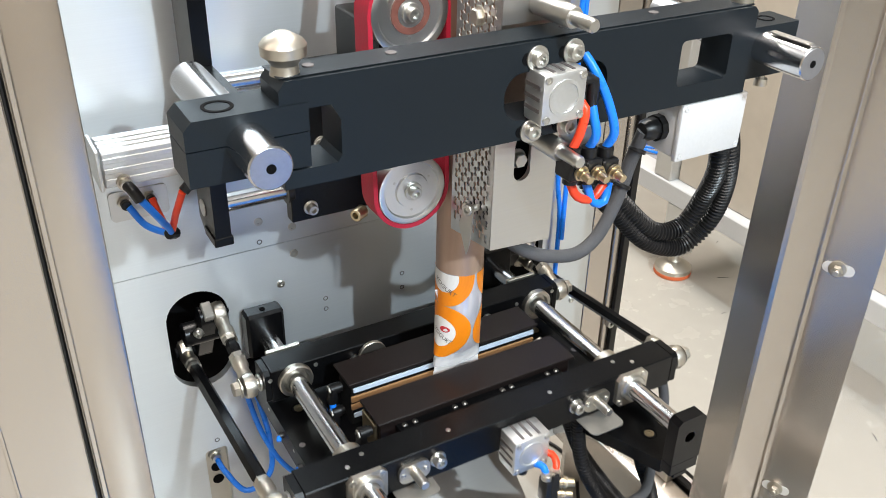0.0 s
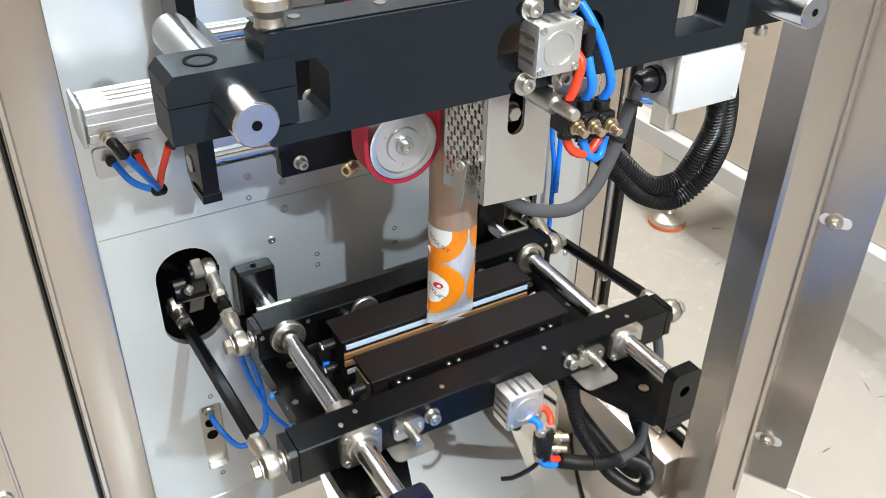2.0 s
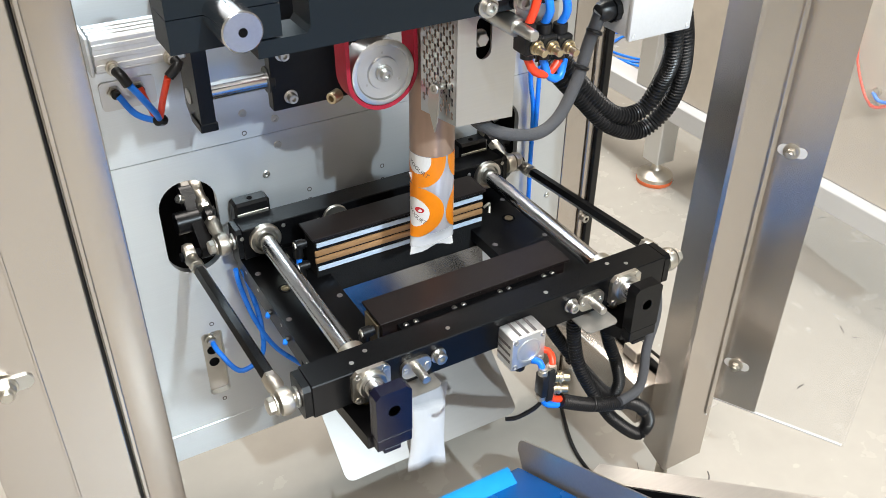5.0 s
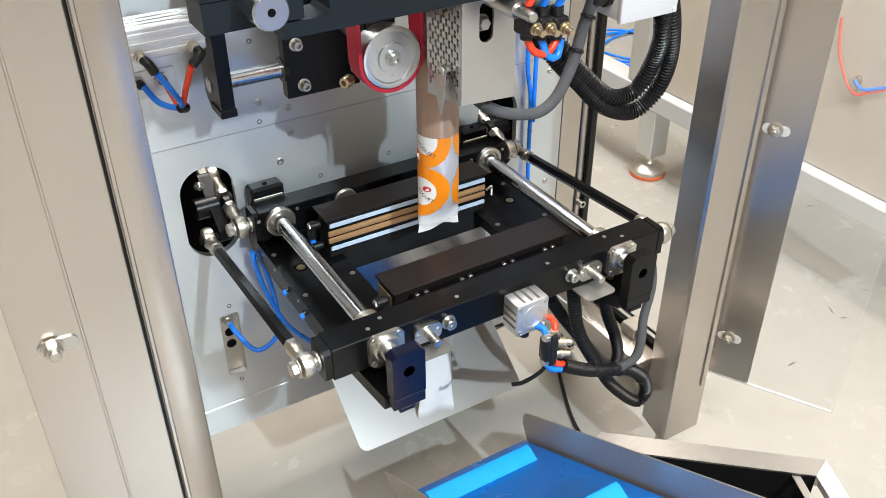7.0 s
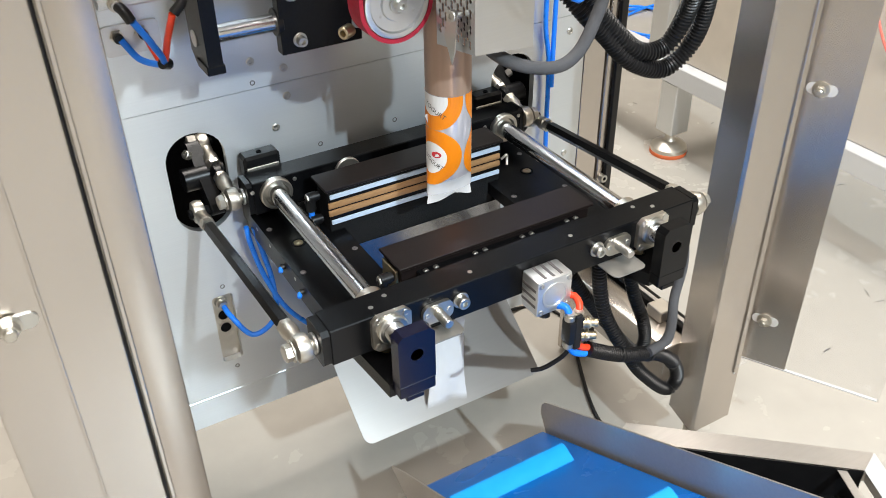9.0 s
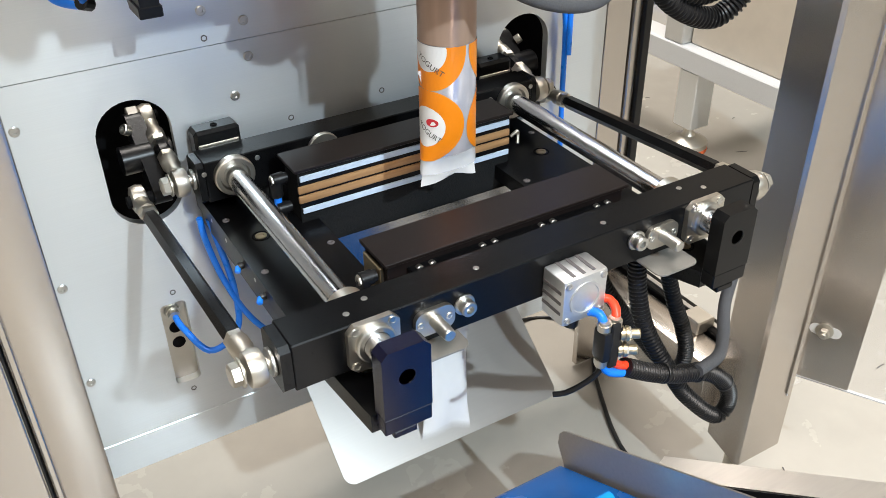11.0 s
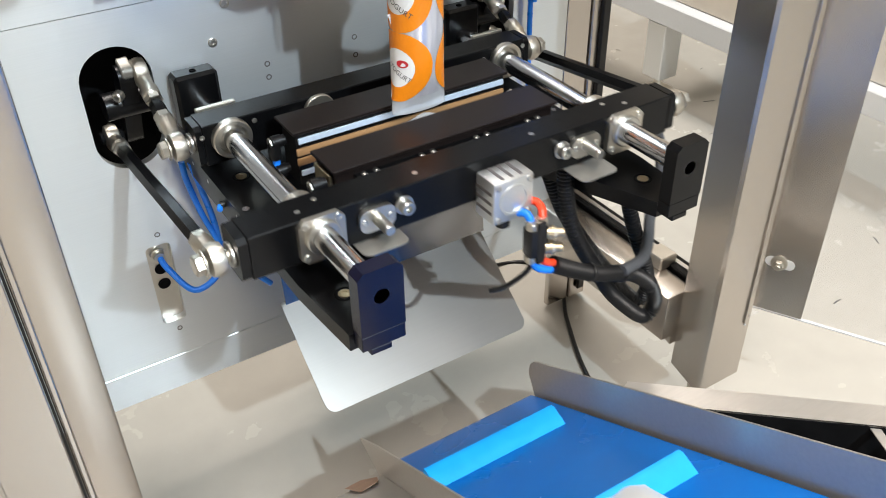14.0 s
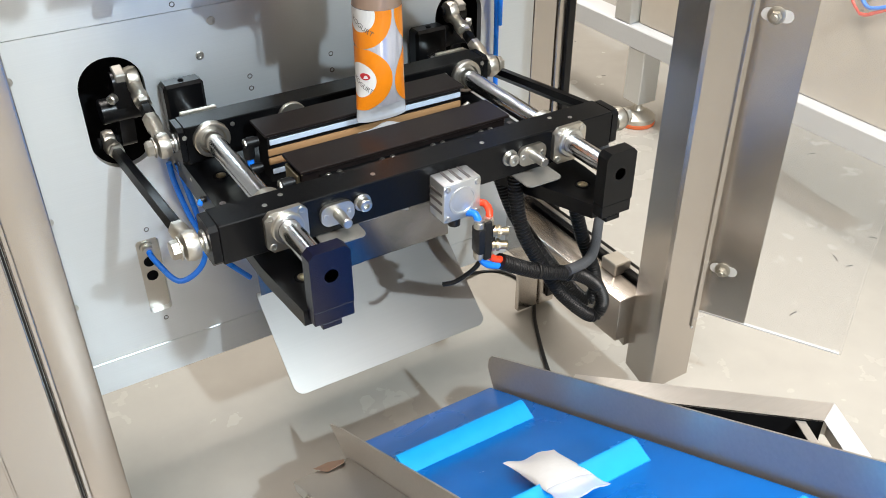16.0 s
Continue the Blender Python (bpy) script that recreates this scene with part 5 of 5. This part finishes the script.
def tray():
    t = thing("side_channel", 0.35, -0.55, -0.46, "open sheet steel channel beside the conveyor", "channel")
    top = -0.360
    a, b = Vector((0.200, -0.410, top)), Vector((0.470, -0.645, top))
    lip = Vector((-0.040, -0.015, 0))
    run = Vector((-0.045, -0.100, 0))

    def sheet(name, p, material, label=""):
        bm = bmn()
        n = (p[1] - p[0]).cross(p[2] - p[0]).normalized() * 0.0015
        vs = [bm.verts.new(q) for q in p] + [bm.verts.new(q + n) for q in p]
        for f in ((0, 1, 2, 3), (7, 6, 5, 4), (0, 4, 5, 1), (1, 5, 6, 2), (2, 6, 7, 3), (3, 7, 4, 0)):
            bm.faces.new([vs[i] for i in f])
        return part(name, bm, material, t, label)
    down = Vector((0, 0, -0.060))
    sheet("folded_rim", [a, b, b + lip, a + lip], RAIL, "bare steel folded rim")
    sheet("outer_side", [a, b, b + down, a + down], RAIL)
    # same steel inside, but the channel's shade is put into its colour
    sheet("inner_side", [a + lip, b + lip, b + lip + down, a + lip + down], SHADE_DARK, "inner side coloured dark for shade")
    sheet("floor_sheet", [a + lip + down, b + lip + down, b + lip + run + down, a + lip + Vector((0, -0.10, 0)) + down], SHADE_DARK, "inner floor coloured dark for shade")
    sheet("end_rim", [b, b + lip, b + lip + run, b + run], WHITE_BOX, "bright end rim")
    sheet("end_side", [b, b + run, b + run + down, b + down], RAIL)
    m = a.lerp(b, 0.90) + lip + Vector((0, 0, -0.004))
    sheet("cross_bar", [m, m + Vector((0.010, -0.008, 0)), m + Vector((0.010, -0.008, 0)) + run, m + run], RAIL)
    part("post", bx(bmn(), 0.41, 0.425, -0.66, -0.645, FZ, top - 0.063, 0.001), BRUSHED_V, t)
    part("post", bx(bmn(), 0.19, 0.205, -0.455, -0.44, FZ, top - 0.063, 0.001), BRUSHED_V, t)


tray()


# ---- hoses, boxes and cables ----
def junction_box():
    b = thing("junction_box", 0.22, -0.35, 0.335, "white plastic junction box with black cable glands", "junction box")
    part("body", bx(bmn(), 0.172, 0.262, -0.374, -0.325, 0.338, 0.400, 0.003, 2), WHITE_BOX, b)
    lid = part("lid", bx(bmn(), 0.170, 0.264, -0.382, -0.3745, 0.336, 0.402, 0.002, 2), WHITE_BOX, b)
    for x in (0.176, 0.258):
        for z in (0.342, 0.396):
            part("lid_screw", socket_screw(bmn(), (x, -0.382, z), (0, -1, 0), 0.003, 0.0008), WHITE_BOX, lid)
    part("gland", lathe(bmn(), (0.172, -0.350, 0.366), (-9, -0.350, 0.366), [(0, 0.015), (0.008, 0.015), (0.008, 0.0125), (0.020, 0.0125), (0.026, 0.009)], 10), BLACK_RUBBER, b)
    part("gland", lathe(bmn(), (0.262, -0.350, 0.372), (9, -0.350, 0.372), [(0, 0.015), (0.010, 0.015), (0.012, 0.012), (0.018, 0.012)], 10), BLACK_RUBBER, b)
    part("mount", bx(bmn(), 0.20, 0.235, -0.3445, -0.325, 0.4005, 0.404, 0.001), STEEL, b)
    for pts in ([(0.272, -0.352, 0.366), (0.296, -0.346, 0.305), (0.318, -0.328, 0.240), (0.316, -0.312, 0.188), (0.284, -0.302, 0.160), (0.228, -0.300, 0.182), (0.183, -0.296, 0.226), (0.141, -0.285, 0.272), (0.110, -0.230, 0.330), (0.100, -0.14, 0.37)],
                [(0.262, -0.356, 0.340), (0.280, -0.345, 0.290), (0.292, -0.322, 0.240), (0.278, -0.308, 0.196), (0.236, -0.304, 0.196), (0.190, -0.298, 0.236), (0.150, -0.286, 0.285), (0.120, -0.230, 0.345), (0.110, -0.14, 0.38)]):
        part("corrugated_hose", hose(bmn(), pts, 0.0110, 0.0024, 0.0054, 14), BLACK_RUBBER, b, "black corrugated hose")
    part("braided_sleeve", hose(bmn(), [(0.150, -0.350, 0.366), (0.150, -0.345, 0.350), (0.150, -0.335, 0.322), (0.141, -0.330, 0.272), (0.115, -0.330, 0.228), (0.075, -0.330, 0.218), (0.020, -0.310, 0.236), (0.000, -0.23, 0.27)], 0.0078), GREY_SLEEVE, b, "grey braided cable sleeve")
    for p in ((0.151, -0.343, 0.342), (0.146, -0.332, 0.295)):
        part("cable_tie", cyl(bmn(), p, (p[0] - 0.002, p[1] - 0.0005, p[2] - 0.004), 0.0102, 14), BLACK_RUBBER, b)


junction_box()


def valve_bank():
    v = thing("speed_valve_bank", 0.035, -0.40, 0.36, "three black speed control valves with red and blue tubes", "valve")
    for i, x in enumerate((0.014, 0.034, 0.055)):
        z = 0.383 - 0.0035 * i
        b = part("valve_body", bx(bmn(), x - 0.0098, x + 0.0098, -0.412, -0.386, z - 0.022, z, 0.002), BLACK_RUBBER, v)
        part("top_collar", lathe(bmn(), (x, -0.400, z), (x, -0.400, 9), [(0, 0.008), (0.010, 0.008), (0.011, 0.0062)], 16), BLACK_RUBBER, b)
        part("bottom_collar", lathe(bmn(), (x, -0.400, z - 0.022), (x, -0.400, -9), [(0, 0.0075), (0.006, 0.0075)], 16), BLACK_RUBBER, b)
        part("adjust_screw", lathe(bmn(), (x + 0.002, -0.412, z - 0.012), (x + 0.004, -0.46, z - 0.020), [(0, 0.0080), (0.003, 0.0080), (0.003, 0.0060), (0.007, 0.0060), (0.007, 0.0044), (0.016, 0.0041)], 14), BRASS, b, "plated adjusting screw")
    part("red_tube", hose(bmn(), [(0.014, -0.400, 0.392), (0.016, -0.406, 0.410), (0.020, -0.405, 0.432), (0.016, -0.396, 0.440)], 0.0046), RED_TUBE, v)
    part("blue_tube", hose(bmn(), [(0.034, -0.400, 0.389), (0.034, -0.408, 0.405), (0.032, -0.404, 0.422), (0.032, -0.399, 0.434)], 0.0046), BLUE_TUBE, v)
    part("blue_tube", hose(bmn(), [(0.055, -0.400, 0.385), (0.056, -0.408, 0.405), (0.046, -0.402, 0.440), (0.034, -0.388, 0.470), (0.028, -0.36, 0.49)], 0.0046), BLUE_TUBE, v)
    part("red_tube", hose(bmn(), [(0.014, -0.400, 0.356), (0.022, -0.404, 0.340), (0.040, -0.405, 0.334), (0.056, -0.402, 0.346)], 0.0046), RED_TUBE, v)
    part("blue_tube", hose(bmn(), [(0.034, -0.400, 0.353), (0.040, -0.406, 0.332), (0.054, -0.407, 0.328), (0.062, -0.402, 0.346)], 0.0046), BLUE_TUBE, v)
    part("hanger", bx(bmn(), 0.006, 0.062, -0.3862, -0.3845, 0.372, 0.404, 0.0005), STEEL, v)


valve_bank()

solo("blue_air_line", hose(bmn(), [(0.312, -0.020, 0.60), (0.314, -0.020, 0.42), (0.302, -0.016, 0.16), (0.316, -0.012, 0.06), (0.318, -0.012, -0.05), (0.322, -0.012, -0.20)], 0.004), BLUE_TUBE, "long blue air tube hanging before the steel plate", "air tube")
solo("blue_air_line", hose(bmn(), [(0.322, -0.018, 0.60), (0.322, -0.018, 0.36), (0.322, -0.014, 0.16), (0.318, -0.020, 0.02)], 0.004), BLUE_TUBE, "long blue air tube hanging before the steel plate", "air tube")
solo("port_air_tube", hose(bmn(), [(-0.276, 0.006, -0.212), (-0.272, -0.022, -0.220), (-0.250, -0.050, -0.245), (-0.212, -0.050, -0.225), (-0.205, -0.040, -0.17), (-0.212, -0.034, -0.11), (-0.218, -0.030, -0.070)], 0.0042), BLUE_TUBE, "blue air tube plugged into the recessed port", "air tube")
solo("arm_air_tube", hose(bmn(), [(-0.229, -0.030, -0.066), (-0.226, -0.030, -0.10), (-0.214, -0.040, -0.16), (-0.190, -0.050, -0.22), (-0.150, -0.06, -0.27)], 0.0040), BLUE_TUBE, "blue air tube hanging from the jaw arm", "air tube")
solo("port_fitting", lathe(bmn(), (-0.276, 0.0125, -0.212), (-0.276, -9, -0.212), [(0, 0.010), (0.006, 0.010), (0.006, 0.0075), (0.014, 0.0075)], 14), NICKEL, "nickel push-in fitting in the recessed port", "fitting")
solo("loop_hose", hose(bmn(), [(0.132, -0.300, -0.066), (0.149, -0.316, -0.123), (0.186, -0.330, -0.187), (0.243, -0.345, -0.270), (0.264, -0.352, -0.284), (0.268, -0.357, -0.256), (0.257, -0.355, -0.213), (0.244, -0.346, -0.172), (0.234, -0.335, -0.120), (0.228, -0.325, -0.066)], 0.0092, 0.0017, 0.0046, 14), BLACK_RUBBER, "black corrugated hose looping under the jaw arm", "hose")
solo("floor_cable", hose(bmn(), [(0.118, -0.085, -0.138), (0.132, -0.095, -0.240), (0.20, -0.06, -0.38), (0.30, 0.12, -0.56), (0.404, 0.165, FZ + 0.004), (0.461, 0.131, FZ + 0.004), (0.467, 0.045, FZ + 0.004), (0.412, -0.045, FZ + 0.004), (0.345, -0.186, FZ + 0.004), (0.33, -0.30, FZ + 0.004)], 0.0038), BLACK_RUBBER, "thin black cable lying on the floor", "cable")


# ---- what stands behind ----
def neighbour_machine():
    m = thing("neighbour_machine", 1.25, 0.58, FZ, "neighbouring machine on a grey square leg with orange feet", "machine")
    def foot(x, y):
        f = part("foot_disc", lathe(bmn(), (x, y, FZ + 0.012), (x, y, 9), [(0, 0.052), (0.012, 0.052), (0.018, 0.045), (0.030, 0.018), (0.040, 0.012), (0.075, 0.012)], 32), NICKEL, m, "nickel levelling foot")
        part("rubber", cyl(bmn(), (x, y, FZ), (x, y, FZ + 0.0125), 0.053, 32, 0.002), FOOT_RED, f, "orange rubber pad")
    part("leg", bx(bmn(), 1.17, 1.235, 0.52, 0.585, -0.54, -0.3865, 0.003), ALU, m)
    foot(1.2, 0.552)
    part("leg", bx(bmn(), 1.165, 1.230, 1.42, 1.485, -0.54, -0.3865, 0.003), ALU, m)
    foot(1.195, 1.452)
    part("lower_beam", bx(bmn(), 1.165, 1.240, -0.4, 2.2, -0.386, -0.330, 0.003), WHITE_BOX, m)
    part("side_sheet", bx(bmn(), 1.2, 1.23, -0.4, 0.5885, -0.3295, 1.0, 0.003), BEIGE, m)
    part("upper_post", bx(bmn(), 1.17, 1.235, 0.59, 0.655, -0.3295, 1.0, 0.003), ALU, m)
    part("cross_beam", bx(bmn(), 1.2405, 2.4, 0.52, 0.585, -0.386, -0.330, 0.003), WHITE_BOX, m)


neighbour_machine()


def neighbour_tubes():
    t = thing("neighbour_air_tubes", 1.19, -0.06, -0.12, "red and blue air tubes plugged into the neighbouring machine", "air tube")
    part("fitting", lathe(bmn(), (1.1995, -0.060, -0.108), (0, -0.060, -0.108), [(0, 0.010), (0.008, 0.010), (0.008, 0.007), (0.018, 0.007)], 14), NICKEL, t)
    part("fitting", lathe(bmn(), (1.1995, -0.058, -0.080), (0, -0.058, -0.080), [(0, 0.010), (0.008, 0.010), (0.008, 0.007), (0.018, 0.007)], 14), NICKEL, t)
    part("red_tube", hose(bmn(), [(1.183, -0.060, -0.108), (1.176, -0.080, -0.104), (1.180, -0.112, -0.086), (1.188, -0.16, -0.06)], 0.004), RED_TUBE, t)
    part("red_tube", hose(bmn(), [(1.183, -0.060, -0.108), (1.178, -0.040, -0.085), (1.186, 0.000, -0.030), (1.192, 0.02, 0.04)], 0.003), RED_TUBE, t)
    part("blue_tube", hose(bmn(), [(1.183, -0.058, -0.080), (1.174, -0.085, -0.088), (1.180, -0.120, -0.076), (1.188, -0.17, -0.05)], 0.004), BLUE_TUBE, t)


neighbour_tubes()

for k in range(3):
    pts = [(1.83 + (0.17 + 0.03 * k) * math.cos(0.7 * i + k) + 0.05 * k, 1.36 + (0.20 - 0.03 * k) * math.sin(0.7 * i + k), FZ + 0.006 + 0.006 * (i % 3)) for i in range(11)]
    solo("spare_air_tube", hose(bmn(), pts, 0.005), BLUE_TUBE, "coil of spare blue air tube on the floor", "air tube")


# ---- movement ----
PERIOD, CLOSE_0 = 2.005, -0.03      # seconds a cycle; middle of a closing stroke
TRAVEL = 0.078
STROKE = ((-0.27, 1.0), (-0.18, 0.97), (-0.11, 0.78), (-0.03, 0.40), (0.03, 0.18), (0.09, 0.06), (0.17, 0.0), (0.60, 0.0), (0.68, 0.08), (0.74, 0.28), (0.80, 0.58), (0.86, 0.82), (0.92, 0.95), (1.0, 1.0))


def strokes():
    rows = {}
    for k in range(-1, 10):
        for u, o in STROKE:
            t = round(CLOSE_0 + PERIOD * k + u, 3)
            if 0 < t < 16:
                rows[t] = o
    rows[0.0], rows[16.0] = 0.18, 0.33
    return sorted(rows.items())


def motions():
    rows = strokes()
    walk(FRONT, [(t, pose(0, -0.313 - TRAVEL * o, -0.027 + ROD_Z)) for t, o in rows])
    walk(REAR, [(t, pose(0, -0.125 + TRAVEL * o, -0.027 + ROD_Z)) for t, o in rows])
    links = {key: [] for key in LINKS}
    cranks = []
    for t, o in rows:
        ya, yb = -0.039 + 0.078 * o, 0.041 - 0.082 * o
        phi = math.asin(-ya / 0.049)
        cranks.append((t, math.degrees(phi)))
        za, zb = 0.049 * math.cos(phi), -0.052 * math.cos(phi)
        for s in (-1, 1):
            for key, ye, yp, zp, x in (("front", -0.313 - TRAVEL * o, 0.03 + yb, zb, 0.288), ("rear", -0.126 + TRAVEL * o, 0.03 + ya, za, 0.246)):
                a = math.degrees(math.atan2(zp + 0.004, yp - ye))
                links[key, s].append((t, pose(x * s, ye, -0.004 + ROD_Z, a, 0, 0)))
    for key, r in links.items():
        walk(LINKS[key], r)
    for s in (-1, 1):
        walk(CRANKS[s], [(t, pose(0.262 * s, 0.03, ROD_Z, a)) for t, a in cranks])
    # pulleys turn while the film is pulled: 1.30 to 1.72 s after the middle of the closing stroke
    for p, n in zip(PULLEYS, (1, 1)):
        turn, r = 0.0, [(0.0, 0.0)]
        for k in range(-1, 9):
            t0 = CLOSE_0 + PERIOD * k
            for i in range(5):
                t = t0 + 1.28 + 0.105 * i
                if 0 < t < 16:
                    r.append((t, turn + 45.0 * i))
            turn += 180.0
        r.append((16.0, r[-1][1]))
        x, y, z = p.location
        walk(p, [(t, pose(x, y, z, 0, a, 0)) for t, a in r])
    # each bag: waits in the tube, is pulled down, sealed off, falls and rides up the belt
    speed = 0.625
    for i, bag in enumerate(BAGS):
        cut = CLOSE_0 + PERIOD * (i - 1) + 0.80       # jaws open and let this bag go
        def hang(z):
            return pose(TUBE_X, TUBE_Y, z + 0.009 + ROD_Z)
        path = []
        for lift in range(9, -1, -1):
            pull0 = cut - 0.80 - 0.70 - PERIOD * lift + 0.0
            z_from, z_to = (0.33 if k > 0 else BAG_L * k for k in (lift, lift - 1))
            for u, f in ((0.0, 0.0), (0.10, 0.12), (0.20, 0.42), (0.30, 0.80), (0.40, 1.0)):
                path.append((pull0 + u, hang(z_from + (z_to - z_from) * f)))
        top = -BAG_L
        path.append((cut - 0.02, hang(top)))
        # slides down the chute, stands for a moment at the belt's foot, tips over and rides up
        for u, x, y, z, rx, ry in ((0.06, 0.0, -0.222, -0.150, 0, 0), (0.12, -0.008, -0.230, -0.215, -8, 4), (0.20, -0.030, -0.262, -0.315, -14, 8), (0.30, -0.045, -0.300, -0.400, -14, 12),
                                   (0.40, -0.045, -0.325, -0.430, -12, 10), (0.50, -0.035, -0.330, -0.425, -8, 12)):
            path.append((cut + u, pose(x, y, z + ROD_Z, rx, ry, 0)))
        q = on_belt(-0.025, 0.035, 0.018)
        path.append((cut + 0.57, pose(q.x, q.y, q.z + ROD_Z, 42, 9, 4)))
        for k in range(0, 8):
            u = 0.64 + 0.25 * k
            if 0.02 + speed * 0.25 * k > 1.16:
                break
            q = on_belt(0.004, -0.006 + speed * 0.25 * k, 0.017)
            path.append((cut + u, pose(q.x, q.y, q.z + ROD_Z, 90 - math.degrees(SLOPE), 0, -8)))
        path.append((cut + u + 0.3, pose(0.12 * (i - 5), -1.75, 0.02, 90, 0, 20 * i)))
        path = sorted(path, key=lambda q: q[0])
        inside = [q for q in path if 0 < q[0] < 16]
        before = [q for q in path if q[0] <= 0]
        after = [q for q in path if q[0] >= 16]
        first = before[-1][1] if before else inside[0][1]
        last = inside[-1][1] if inside else first
        walk(bag, [(0.0, first)] + inside + [(16.0, last)])
        # the powder waits higher in the tube and drops on the closed jaws one cycle before the bag is cut off
        drop = cut - 0.80 - PERIOD + 0.22
        fill = next(ch for ch in bag.children if ch.name.startswith("filled_part"))
        if 0.2 < drop < 15.8:
            walk(fill, [(0.0, pose(0, 0, 0.037)), (drop - 0.06, pose(0, 0, 0.037)), (drop, pose(0, 0, 0.024)), (drop + 0.05, pose(0, 0, 0)), (16.0, pose(0, 0, 0))])
        elif drop >= 15.8:
            walk(fill, [(0.0, pose(0, 0, 0.037)), (16.0, pose(0, 0, 0.037))])
    # flights ride round with the belt: up the top, over the drive drum, back below, round the nose
    top, drum, gap = 1.225, 0.032, 0.2411
    loop = 2 * top + 2 * math.pi * drum
    for i, fl in enumerate(FLIGHTS):
        r = []
        for k in range(0, 321):
            t = k / 20
            s = (0.165 + gap * i + speed * (t - 14.5)) % loop
            if s < top:
                q, a = on_belt(0.01, s, 0.0), 0.0
            elif s < top + math.pi * drum:
                a = (s - top) / drum
                q = on_belt(0.01, top + drum * math.sin(a), drum * math.cos(a) - drum)
            elif s < 2 * top + math.pi * drum:
                a = math.pi
                q = on_belt(0.01, 2 * top + math.pi * drum - s, -2 * drum)
            else:
                a = math.pi + (s - 2 * top - math.pi * drum) / drum
                q = on_belt(0.01, drum * math.sin(a), drum * math.cos(a) - drum)
            r.append((t, pose(q.x, q.y, q.z + ROD_Z, math.degrees(SLOPE - a), 0, 180)))
        walk(fl, r)


motions()
